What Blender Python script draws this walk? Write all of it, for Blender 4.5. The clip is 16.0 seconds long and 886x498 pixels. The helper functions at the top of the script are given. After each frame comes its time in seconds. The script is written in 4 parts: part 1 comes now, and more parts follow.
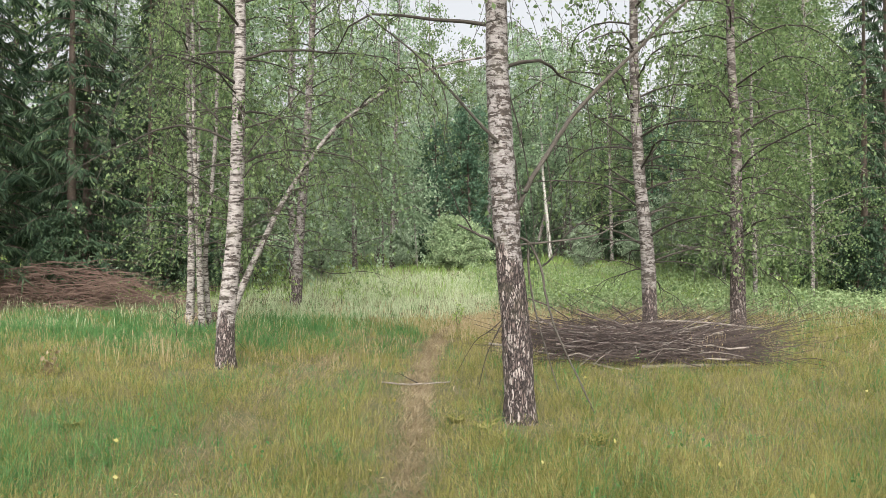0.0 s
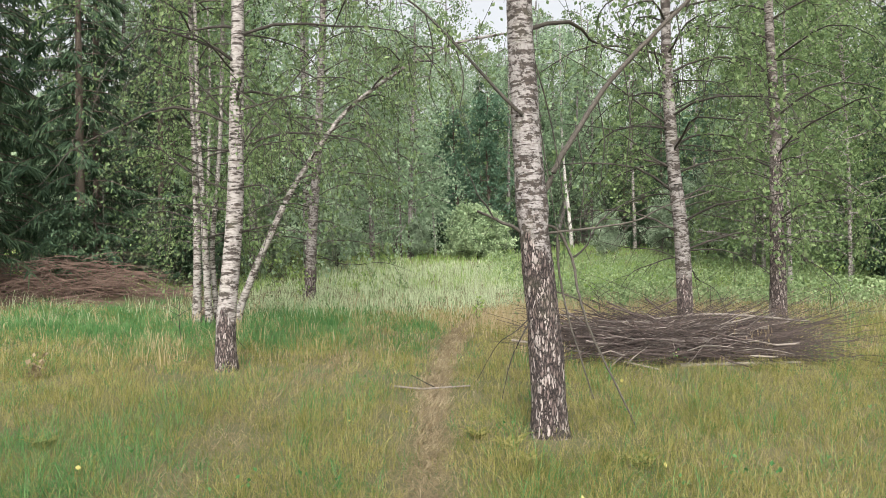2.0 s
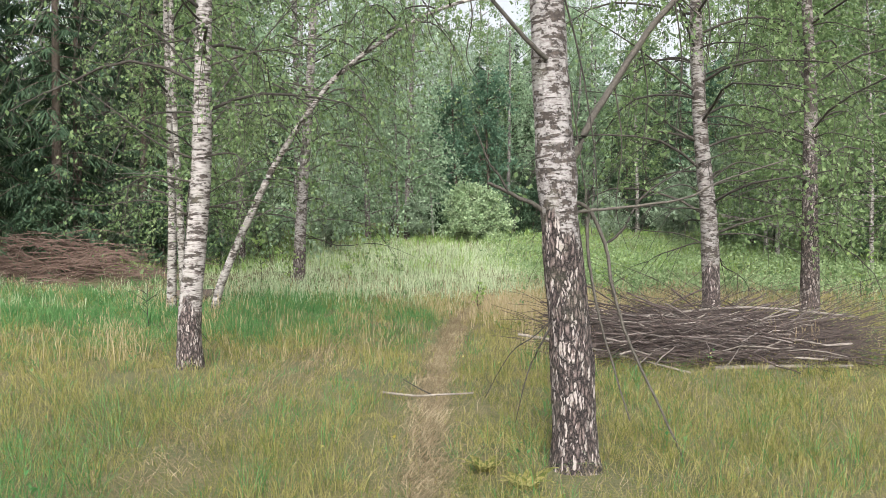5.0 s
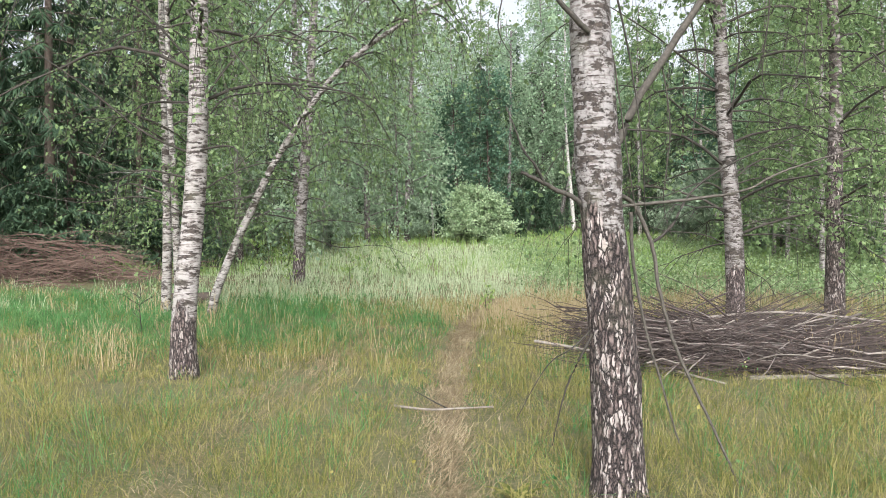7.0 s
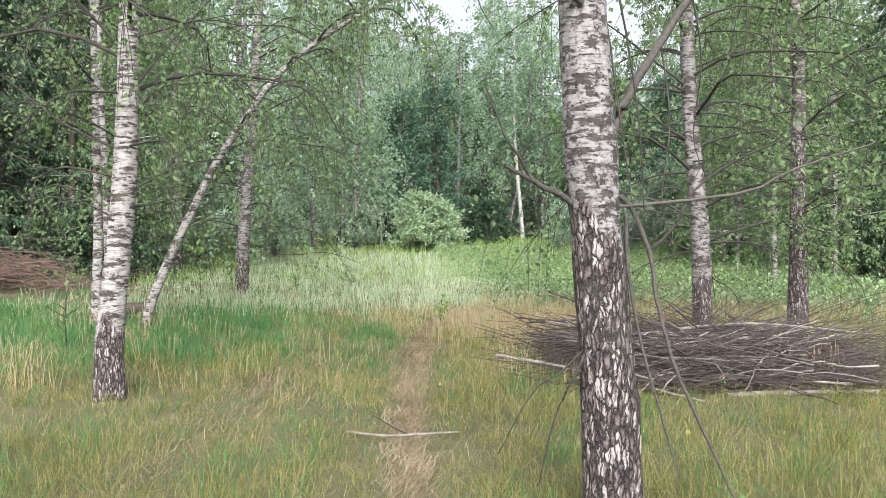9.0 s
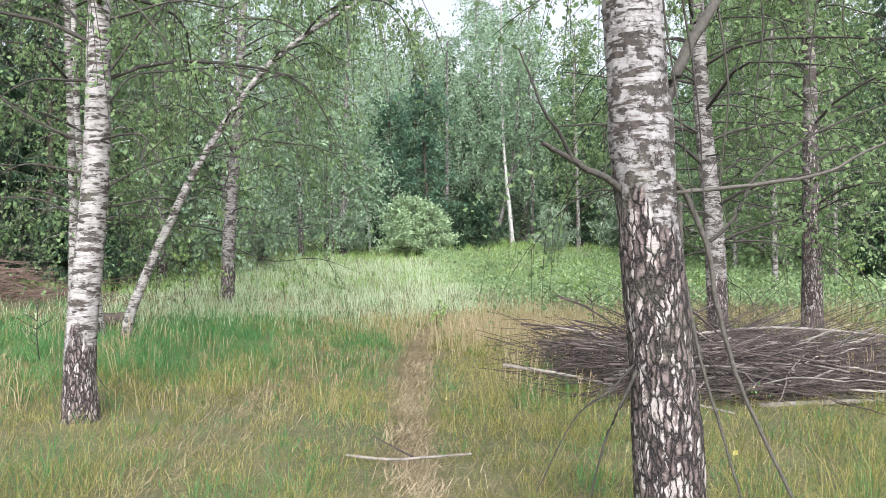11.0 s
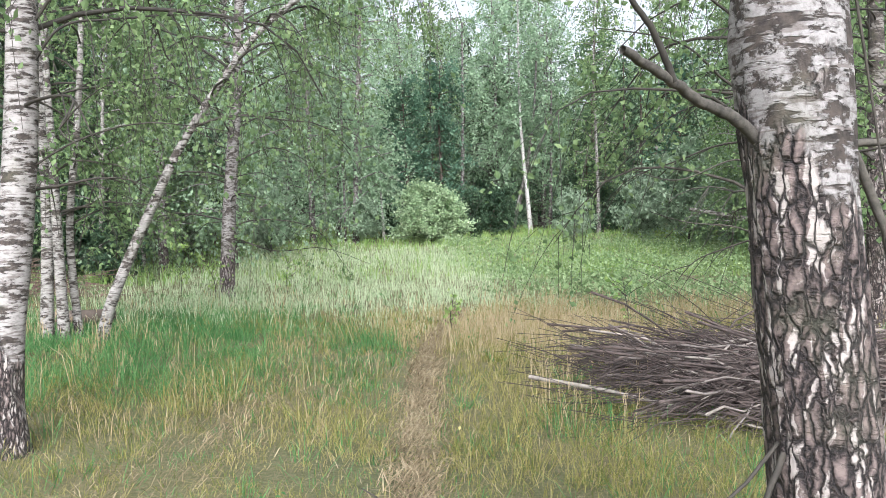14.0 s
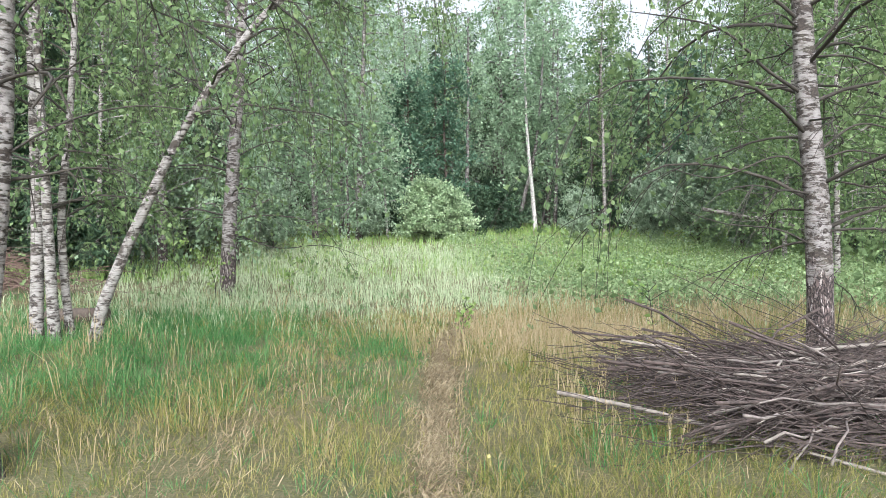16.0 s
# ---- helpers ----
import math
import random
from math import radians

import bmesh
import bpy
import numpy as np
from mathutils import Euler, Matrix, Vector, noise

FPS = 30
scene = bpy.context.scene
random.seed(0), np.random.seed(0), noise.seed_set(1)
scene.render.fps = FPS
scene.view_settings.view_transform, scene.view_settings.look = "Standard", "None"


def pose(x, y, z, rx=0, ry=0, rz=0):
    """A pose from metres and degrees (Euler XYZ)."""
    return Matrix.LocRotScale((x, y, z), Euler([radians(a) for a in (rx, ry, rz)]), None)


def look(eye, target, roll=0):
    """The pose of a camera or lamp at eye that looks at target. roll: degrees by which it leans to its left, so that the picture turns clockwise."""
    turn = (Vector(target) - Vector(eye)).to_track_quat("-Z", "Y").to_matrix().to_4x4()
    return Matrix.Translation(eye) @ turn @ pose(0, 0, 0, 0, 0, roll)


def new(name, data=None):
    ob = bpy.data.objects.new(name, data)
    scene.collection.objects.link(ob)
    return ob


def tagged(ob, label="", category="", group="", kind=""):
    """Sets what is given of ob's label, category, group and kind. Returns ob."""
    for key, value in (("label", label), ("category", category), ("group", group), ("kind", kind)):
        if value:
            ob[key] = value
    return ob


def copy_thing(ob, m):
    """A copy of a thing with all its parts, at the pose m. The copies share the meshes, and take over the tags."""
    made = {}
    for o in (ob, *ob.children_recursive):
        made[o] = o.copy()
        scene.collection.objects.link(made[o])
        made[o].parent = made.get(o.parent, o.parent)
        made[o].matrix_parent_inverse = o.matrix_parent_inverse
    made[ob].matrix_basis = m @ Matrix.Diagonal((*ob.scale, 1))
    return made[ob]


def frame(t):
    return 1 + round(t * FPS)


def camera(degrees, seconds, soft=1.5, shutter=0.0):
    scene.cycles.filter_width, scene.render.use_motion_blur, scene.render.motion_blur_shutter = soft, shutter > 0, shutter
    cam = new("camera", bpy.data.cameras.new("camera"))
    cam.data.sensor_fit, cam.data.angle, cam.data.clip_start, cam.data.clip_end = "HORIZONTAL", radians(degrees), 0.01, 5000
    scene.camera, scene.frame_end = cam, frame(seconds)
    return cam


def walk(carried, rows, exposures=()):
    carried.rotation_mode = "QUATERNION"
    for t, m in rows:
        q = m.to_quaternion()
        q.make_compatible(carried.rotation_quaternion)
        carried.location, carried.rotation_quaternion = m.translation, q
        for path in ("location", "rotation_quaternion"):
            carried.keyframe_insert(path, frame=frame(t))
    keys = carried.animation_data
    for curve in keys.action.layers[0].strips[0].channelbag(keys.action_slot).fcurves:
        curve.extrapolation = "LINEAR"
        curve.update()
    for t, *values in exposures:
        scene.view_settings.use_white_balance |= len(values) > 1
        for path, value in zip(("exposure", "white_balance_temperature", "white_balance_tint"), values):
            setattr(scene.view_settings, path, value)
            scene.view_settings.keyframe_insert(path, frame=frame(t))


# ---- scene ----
cam = camera(57.1, 16.0, soft=0.75)
PATH = [
    (0, (-0.082, -0.511, 1.418), (-0.049, 1.488, 1.439), -0.0),
    (0.5, (-0.074, -0.292, 1.429), (-0.049, 1.708, 1.436), -0.1),
    (1, (0.006, -0.06, 1.432), (-0.003, 1.94, 1.434), -0.4),
    (1.5, (0.015, 0.131, 1.441), (-0.004, 2.131, 1.429), -0.8),
    (2, (-0.049, 0.363, 1.435), (-0.064, 2.362, 1.429), -0.6),
    (2.5, (-0.059, 0.542, 1.441), (-0.061, 2.542, 1.427), -0.6),
    (3, (-0.005, 0.759, 1.433), (-0.017, 2.759, 1.405), -1.0),
    (3.2, (0.018, 0.816, 1.456), (0.005, 2.815, 1.412), -1.0),
    (5.3, (-0.079, 1.775, 1.428), (-0.087, 3.774, 1.372), 0.1),
    (5.5, (-0.079, 1.833, 1.408), (-0.084, 3.833, 1.35), -0.2),
    (6, (-0.167, 1.99, 1.39), (-0.154, 3.989, 1.33), -0.2),
    (6.5, (-0.227, 2.103, 1.416), (-0.211, 4.102, 1.364), 0.1),
    (7, (-0.224, 2.24, 1.403), (-0.227, 4.239, 1.356), 0.1),
    (7.5, (-0.184, 2.43, 1.406), (-0.207, 4.43, 1.364), -0.1),
    (8, (-0.196, 2.573, 1.394), (-0.182, 4.573, 1.353), 0.1),
    (8.5, (-0.286, 2.744, 1.38), (-0.204, 4.742, 1.351), 0.6),
    (9, (-0.318, 2.874, 1.383), (-0.19, 4.87, 1.356), 0.3),
    (9.2, (-0.306, 2.939, 1.37), (-0.167, 4.934, 1.347), 0.2),
    (11.3, (-0.42, 3.649, 1.325), (-0.26, 5.642, 1.313), -0.3),
    (11.5, (-0.389, 3.777, 1.317), (-0.233, 5.771, 1.303), -0.4),
    (12, (-0.329, 4.029, 1.317), (-0.194, 6.024, 1.296), -0.2),
    (12.5, (-0.323, 4.192, 1.306), (-0.197, 6.188, 1.264), -0.2),
    (13, (-0.366, 4.406, 1.335), (-0.237, 6.401, 1.291), -0.2),
    (13.5, (-0.351, 4.566, 1.342), (-0.218, 6.561, 1.298), -0.4),
    (14, (-0.28, 4.76, 1.347), (-0.161, 6.756, 1.303), -0.7),
    (14.5, (-0.28, 4.888, 1.346), (-0.176, 6.885, 1.298), -0.5),
    (15, (-0.351, 5.066, 1.357), (-0.242, 7.063, 1.31), -0.3),
    (15.5, (-0.398, 5.213, 1.37), (-0.277, 7.209, 1.323), -0.1),
    (16, (-0.388, 5.353, 1.366), (-0.272, 7.349, 1.315), -0.1),
]
walk(cam, [(t, look(eye, target, roll)) for t, eye, target, roll in PATH],
     [(0, 0.76, 6650, 10), (5, 0.89, 6400, 10), (9, 1.03, 6100, 11), (13, 1.07, 5950, 11), (16, 1.11, 5950, 10)])

# ---- light: bright overcast sky over a forest clearing ----
world = bpy.data.worlds.new("overcast_sky")
scene.world = world
world.use_nodes = True
wn = world.node_tree
sky = wn.nodes.new("ShaderNodeTexSky")
sky.sky_type, sky.sun_disc = "NISHITA", False
sky.sun_elevation, sky.sun_rotation = radians(38), radians(184)
sky.air_density, sky.dust_density, sky.ozone_density = 1.0, 6.0, 0.3
cloud = wn.nodes.new("ShaderNodeHueSaturation")
cloud.inputs["Saturation"].default_value = 0.22
wn.links.new(sky.outputs[0], cloud.inputs["Color"])
wn.links.new(cloud.outputs[0], wn.nodes["Background"].inputs[0])
wn.nodes["Background"].inputs[1].default_value = 0.15
sun_data = bpy.data.lights.new("sun", "SUN")
sun_data.energy, sun_data.angle, sun_data.color = 1.5, radians(20), (1.0, 0.99, 0.96)
sun = new("sun", sun_data)
sun.matrix_world = look((0, 0, 30), (-1.5, 22, 13))


# ---- materials ----
def nodes(name):
    m = bpy.data.materials.new(name)
    m.use_nodes = True
    return m, m.node_tree, m.node_tree.nodes["Principled BSDF"]


def ramp(nt, fac, stops):
    r = nt.nodes.new("ShaderNodeValToRGB")
    el = r.color_ramp.elements
    while len(el) < len(stops):
        el.new(0.5)
    for e, (p, c) in zip(el, stops):
        e.position, e.color = p, (*c, 1)
    nt.links.new(fac, r.inputs[0])
    return r.outputs[0]


def texnoise(nt, vec, scale, detail=4.0, rough=0.55):
    n = nt.nodes.new("ShaderNodeTexNoise")
    n.inputs["Scale"].default_value, n.inputs["Detail"].default_value, n.inputs["Roughness"].default_value = scale, detail, rough
    nt.links.new(vec, n.inputs["Vector"])
    return n.outputs["Fac"]


def stretched(nt, vec, sx, sy, sz):
    m = nt.nodes.new("ShaderNodeMapping")
    m.inputs["Scale"].default_value = (sx, sy, sz)
    nt.links.new(vec, m.inputs["Vector"])
    return m.outputs[0]


def calc(nt, op, a, b=None, c=None):
    n = nt.nodes.new("ShaderNodeMath")
    n.operation = op
    for i, v in enumerate((a, b, c)):
        if v is None:
            continue
        if isinstance(v, (int, float)):
            n.inputs[i].default_value = v
        else:
            nt.links.new(v, n.inputs[i])
    return n.outputs[0]


def mixed(nt, fac, a, b):
    n = nt.nodes.new("ShaderNodeMix")
    n.data_type = "RGBA"
    for i, v in ((0, fac), (6, a), (7, b)):
        if isinstance(v, tuple):
            n.inputs[i].default_value = (*v, 1)
        elif isinstance(v, (int, float)):
            n.inputs[i].default_value = v
        else:
            nt.links.new(v, n.inputs[i])
    return n.outputs[2]


def bump(nt, height, strength, distance, bsdf):
    b = nt.nodes.new("ShaderNodeBump")
    b.inputs["Strength"].default_value, b.inputs["Distance"].default_value = strength, distance
    nt.links.new(height, b.inputs["Height"])
    nt.links.new(b.outputs[0], bsdf.inputs["Normal"])


def leaf_material(name, stops, patch=0.5, through_light=0.35, rough=0.65):
    """Leaves or blades: colour varies from piece to piece and in patches; part of the light passes through."""
    m, nt, bsdf = nodes(name)
    geo = nt.nodes.new("ShaderNodeNewGeometry")
    n = calc(nt, "ADD", calc(nt, "MULTIPLY", texnoise(nt, geo.outputs["Position"], patch, 3.0), 0.6), calc(nt, "MULTIPLY", texnoise(nt, geo.outputs["Position"], patch * 8, 2.0), 0.4))
    n = calc(nt, "MULTIPLY_ADD", n, 2.6, -0.8)
    fac = calc(nt, "ADD", calc(nt, "MULTIPLY", geo.outputs["Random Per Island"], 0.55), calc(nt, "MULTIPLY", n, 0.45))
    col = ramp(nt, fac, stops)
    nt.links.new(col, bsdf.inputs["Base Color"])
    bsdf.inputs["Roughness"].default_value = rough
    bsdf.inputs["Specular IOR Level"].default_value = 0.18
    tr = nt.nodes.new("ShaderNodeBsdfTranslucent")
    nt.links.new(col, tr.inputs[0])
    mx = nt.nodes.new("ShaderNodeMixShader")
    mx.inputs[0].default_value = through_light
    nt.links.new(bsdf.outputs[0], mx.inputs[1])
    nt.links.new(tr.outputs[0], mx.inputs[2])
    nt.links.new(mx.outputs[0], nt.nodes["Material Output"].inputs[0])
    return m


def birch_bark(name, low, high, white=(0.33, 0.305, 0.29), scars=0.5, bands=0.03, across=5.0, along=11.0):
    """White papery bark with dark scars above; dark furrowed bark with white flakes below the heights low to high."""
    m, nt, bsdf = nodes(name)
    tc = nt.nodes.new("ShaderNodeTexCoord")
    p = tc.outputs["Object"]
    z = nt.nodes.new("ShaderNodeSeparateXYZ")
    nt.links.new(p, z.inputs[0])
    z = z.outputs[2]
    lent = texnoise(nt, stretched(nt, p, 9, 9, 75), 1.0, 3.0)
    scar = calc(nt, "MAXIMUM", texnoise(nt, stretched(nt, p, across, across, along), 1.0, 6.0, 0.7), calc(nt, "SUBTRACT", texnoise(nt, stretched(nt, p, 8, 8, 34), 1.0, 4.0, 0.6), bands))
    tint = texnoise(nt, stretched(nt, p, across * 1.8, across * 1.8, along * 1.5), 1.5, 6.0, 0.72)
    fine = texnoise(nt, p, 120.0, 3.0)
    paper = ramp(nt, tint, [(0.34, (white[0] * 0.42, white[1] * 0.40, white[2] * 0.385)), (0.5, white), (0.66, (white[0] * 1.12, white[1] * 1.12, white[2] * 1.12))])
    streak = ramp(nt, lent, [(0.55, (0, 0, 0)), (0.62, (1, 1, 1))])
    dark = ramp(nt, scar, [(scars + 0.02, (0, 0, 0)), (scars + 0.07, (1, 1, 1))])
    bark_dark = ramp(nt, texnoise(nt, p, 45.0, 4.0), [(0.3, (0.016, 0.013, 0.011)), (0.7, (0.085, 0.066, 0.056))])
    upper = mixed(nt, calc(nt, "MULTIPLY", streak, 0.6), paper, (0.09, 0.065, 0.055))
    upper = mixed(nt, dark, upper, bark_dark)
    v = nt.nodes.new("ShaderNodeTexVoronoi")
    v.feature = "DISTANCE_TO_EDGE"
    warp = nt.nodes.new("ShaderNodeVectorMath")
    warp.operation = "ADD"
    wob = nt.nodes.new("ShaderNodeTexNoise")
    wob.inputs["Scale"].default_value = 26.0
    wob.inputs["Detail"].default_value = 4.0
    nt.links.new(p, wob.inputs["Vector"])
    sc = nt.nodes.new("ShaderNodeVectorMath")
    sc.operation = "SCALE"
    sc.inputs["Scale"].default_value = 0.03
    nt.links.new(wob.outputs["Color"], sc.inputs[0])
    nt.links.new(p, warp.inputs[0])
    nt.links.new(sc.outputs[0], warp.inputs[1])
    nt.links.new(stretched(nt, warp.outputs[0], 46, 46, 12), v.inputs["Vector"])
    v.inputs["Scale"].default_value = 1.0
    edge = v.outputs["Distance"]
    plate = ramp(nt, texnoise(nt, stretched(nt, warp.outputs[0], 34, 34, 7), 1.0, 3.0), [(0.54, (0, 0, 0)), (0.58, (1, 1, 1))])
    furrow = ramp(nt, edge, [(0.03, (0, 0, 0)), (0.14, (1, 1, 1))])
    flake = calc(nt, "MULTIPLY", plate, furrow)
    brown = ramp(nt, calc(nt, "ADD", calc(nt, "MULTIPLY", fine, 0.5), calc(nt, "MULTIPLY", edge, 1.2)), [(0.25, (0.012, 0.009, 0.009)), (0.42, (0.075, 0.056, 0.052)), (0.7, (0.185, 0.142, 0.13))])
    lower = mixed(nt, flake, brown, (0.38, 0.335, 0.31))
    big = texnoise(nt, stretched(nt, p, 7, 7, 3.5), 1.0, 4.0)
    zz = calc(nt, "ADD", z, calc(nt, "MULTIPLY", calc(nt, "SUBTRACT", big, 0.5), (high - low) * 2.6))
    mask = nt.nodes.new("ShaderNodeMapRange")
    mask.inputs["From Min"].default_value, mask.inputs["From Max"].default_value = low, high
    nt.links.new(zz, mask.inputs["Value"])
    up = ramp(nt, mask.outputs[0], [(0.42, (0, 0, 0)), (0.58, (1, 1, 1))])
    col = mixed(nt, up, lower, upper)
    moss = ramp(nt, texnoise(nt, p, 5.0, 3.0), [(0.55, (0, 0, 0)), (0.75, (1, 1, 1))])
    col = mixed(nt, calc(nt, "MULTIPLY", moss, 0.25), col, (0.12, 0.13, 0.07))
    nt.links.new(col, bsdf.inputs["Base Color"])
    bsdf.inputs["Roughness"].default_value = 0.85
    h = calc(nt, "ADD", calc(nt, "MULTIPLY", calc(nt, "SUBTRACT", 1.0, up), calc(nt, "MULTIPLY", furrow, 0.8)), calc(nt, "ADD", calc(nt, "MULTIPLY", dark, -0.3), calc(nt, "MULTIPLY", fine, 0.25)))
    bump(nt, h, 0.9, 0.012, bsdf)
    return m


def wood_material(name, a, b, scale=20.0):
    m, nt, bsdf = nodes(name)
    tc, info = nt.nodes.new("ShaderNodeTexCoord"), nt.nodes.new("ShaderNodeObjectInfo")
    n = texnoise(nt, tc.outputs["Object"], scale, 5.0, 0.65)
    geo = nt.nodes.new("ShaderNodeNewGeometry")
    f = calc(nt, "ADD", calc(nt, "MULTIPLY", n, 0.8), calc(nt, "MULTIPLY", calc(nt, "ADD", info.outputs["Random"], geo.outputs["Random Per Island"]), 0.15))
    nt.links.new(ramp(nt, f, [(0.3, a), (0.75, b)]), bsdf.inputs["Base Color"])
    bsdf.inputs["Roughness"].default_value = 0.85
    bump(nt, n, 0.5, 0.004, bsdf)
    return m


BARK_NEAR = birch_bark("birch_bark_old", 1.2, 1.95, white=(0.30, 0.28, 0.272), scars=0.50, bands=0.02, across=14.0, along=20.0)
BARK_MID = birch_bark("birch_bark_white", 0.45, 0.85, white=(0.34, 0.315, 0.30), scars=0.512, bands=0.01, across=6.0, along=17.0)
BARK_TALL = birch_bark("birch_bark_grey", 0.7, 1.3, white=(0.26, 0.242, 0.23), scars=0.49, across=6.0, along=14.0)
BARK_ROUGH = birch_bark("birch_bark_rough", 1.4, 3.6, white=(0.22, 0.20, 0.185), scars=0.47)
BARK_WHITE = birch_bark("birch_bark_bright", -1.0, -0.5, white=(0.46, 0.44, 0.41), scars=0.56)
BARK_SLIM = birch_bark("birch_bark_young", 0.05, 0.25, white=(0.32, 0.30, 0.28), scars=0.505)
TWIG = wood_material("twig_bark", (0.014, 0.012, 0.010), (0.065, 0.056, 0.044))
LICHEN = wood_material("dead_branch_bark", (0.016, 0.014, 0.012), (0.115, 0.102, 0.084), 60)
SPRUCE_BARK = wood_material("spruce_bark", (0.04, 0.03, 0.024), (0.13, 0.10, 0.08))
STICK_DARK = wood_material("brush_dark", (0.014, 0.010, 0.009), (0.125, 0.094, 0.083))
STICK_PALE = wood_material("brush_pale", (0.09, 0.075, 0.065), (0.34, 0.30, 0.26))
STICK_GREY = wood_material("brush_grey", (0.05, 0.042, 0.038), (0.24, 0.205, 0.185))
BROWN_TWIG = wood_material("dead_twig_brown", (0.04, 0.026, 0.02), (0.17, 0.112, 0.088))

LEAF_BIRCH = leaf_material("birch_leaf", [(0.1, (0.088, 0.140, 0.062)), (0.5, (0.18, 0.265, 0.117)), (0.9, (0.32, 0.42, 0.20))], 0.5, 0.5)
# bright haze over the distant trees is painted into this leaf colour
LEAF_HAZED = leaf_material("birch_leaf_hazed", [(0.1, (0.190, 0.281, 0.174)), (0.5, (0.322, 0.442, 0.287)), (0.9, (0.50, 0.62, 0.44))], 0.25, 0.55)
LEAF_BLUE = leaf_material("aspen_leaf_bluish", [(0.1, (0.064, 0.125, 0.083)), (0.5, (0.121, 0.213, 0.140)), (0.9, (0.218, 0.325, 0.217))], 0.3, 0.4)
LEAF_BUSH = leaf_material("bush_leaf", [(0.1, (0.19, 0.27, 0.15)), (0.5, (0.35, 0.46, 0.27)), (0.9, (0.54, 0.64, 0.42))], 0.6, 0.4)
LEAF_WILLOW = leaf_material("willow_leaf", [(0.1, (0.174, 0.239, 0.151)), (0.5, (0.295, 0.385, 0.267)), (0.9, (0.456, 0.544, 0.408))], 0.6, 0.4)
LEAF_OAK = leaf_material("broad_leaf", [(0.1, (0.062, 0.116, 0.065)), (0.5, (0.126, 0.200, 0.114)), (0.9, (0.270, 0.37, 0.20))], 0.4, 0.5)
NEEDLE = leaf_material("spruce_needle", [(0.1, (0.028, 0.055, 0.034)), (0.5, (0.056, 0.098, 0.056)), (0.9, (0.11, 0.165, 0.088))], 0.4, 0.25)
GRASS_GREEN = leaf_material("green_grass", [(0.1, (0.038, 0.12, 0.036)), (0.5, (0.088, 0.225, 0.075)), (0.9, (0.21, 0.35, 0.135))], 0.9)
GRASS_STRAW = leaf_material("straw_grass", [(0.1, (0.05, 0.078, 0.017)), (0.35, (0.15, 0.175, 0.045)), (0.58, (0.31, 0.28, 0.095)), (0.92, (0.48, 0.42, 0.205))], 0.7)
GRASS_PALE = leaf_material("pale_grass", [(0.1, (0.25, 0.34, 0.17)), (0.5, (0.43, 0.51, 0.32)), (0.9, (0.64, 0.69, 0.49))], 0.35)
GRASS_PINK = leaf_material("pink_grass_heads", [(0.1, (0.24, 0.21, 0.09)), (0.5, (0.43, 0.34, 0.20)), (0.9, (0.58, 0.48, 0.33))], 0.6)
HERB = leaf_material("herb_leaf", [(0.1, (0.119, 0.216, 0.054)), (0.5, (0.238, 0.356, 0.108)), (0.9, (0.389, 0.475, 0.184))], 0.3)
BRAMBLE = leaf_material("bramble_leaf", [(0.1, (0.13, 0.205, 0.09)), (0.5, (0.24, 0.335, 0.16)), (0.9, (0.39, 0.48, 0.26))], 0.6)
LITTER = leaf_material("dry_litter", [(0.1, (0.12, 0.092, 0.055)), (0.5, (0.26, 0.205, 0.125)), (0.9, (0.47, 0.39, 0.26))], 2.0, 0.1)
YELLOW_LEAF = leaf_material("fallen_leaf", [(0.1, (0.35, 0.30, 0.06)), (0.9, (0.55, 0.52, 0.25))], 3.0, 0.1)


def ground_material():
    m, nt, bsdf = nodes("meadow_ground")
    geo = nt.nodes.new("ShaderNodeNewGeometry")
    p = geo.outputs["Position"]
    a = texnoise(nt, p, 0.6, 5.0)
    b = texnoise(nt, p, 38.0, 6.0, 0.75)
    c = ramp(nt, a, [(0.35, (0.075, 0.11, 0.03)), (0.55, (0.13, 0.145, 0.048)), (0.7, (0.18, 0.165, 0.07))])
    d = ramp(nt, b, [(0.36, (0.04, 0.028, 0.018)), (0.5, (0.15, 0.105, 0.07)), (0.66, (0.36, 0.28, 0.19))])
    nt.links.new(mixed(nt, 0.42, c, d), bsdf.inputs["Base Color"])
    bsdf.inputs["Roughness"].default_value = 0.95
    bump(nt, b, 0.8, 0.03, bsdf)
    return m


GROUND = ground_material()


# ---- mesh helpers ----
def mesh_of(name, verts, faces, material, smooth=False):
    """A mesh from an array of places and a list of arrays of faces of one size each."""
    me = bpy.data.meshes.new(name)
    verts = np.asarray(verts, np.float32)
    faces = [np.asarray(f, np.int32) for f in faces if len(f)]
    me.vertices.add(len(verts))
    me.vertices.foreach_set("co", verts.ravel())
    sizes = np.concatenate([np.full(len(f), f.shape[1], np.int32) for f in faces])
    me.loops.add(int(sizes.sum()))
    me.loops.foreach_set("vertex_index", np.concatenate([f.ravel() for f in faces]))
    me.polygons.add(len(sizes))
    me.polygons.foreach_set("loop_start", np.concatenate([[0], np.cumsum(sizes)[:-1]]).astype(np.int32))
    me.polygons.foreach_set("use_smooth", np.full(len(sizes), smooth))
    me.materials.append(material)
    me.update(calc_edges=True)
    return me


def child(name, me, parent, label=""):
    ob = new(name, me)
    ob.parent = parent
    return tagged(ob, label=label)


def join(pieces):
    """Joins (verts, faces) pieces of equal face size."""
    v, f, n = [], [], 0
    for a, b in pieces:
        v.append(a)
        f.append(b + n)
        n += len(a)
    return np.concatenate(v), np.concatenate(f)


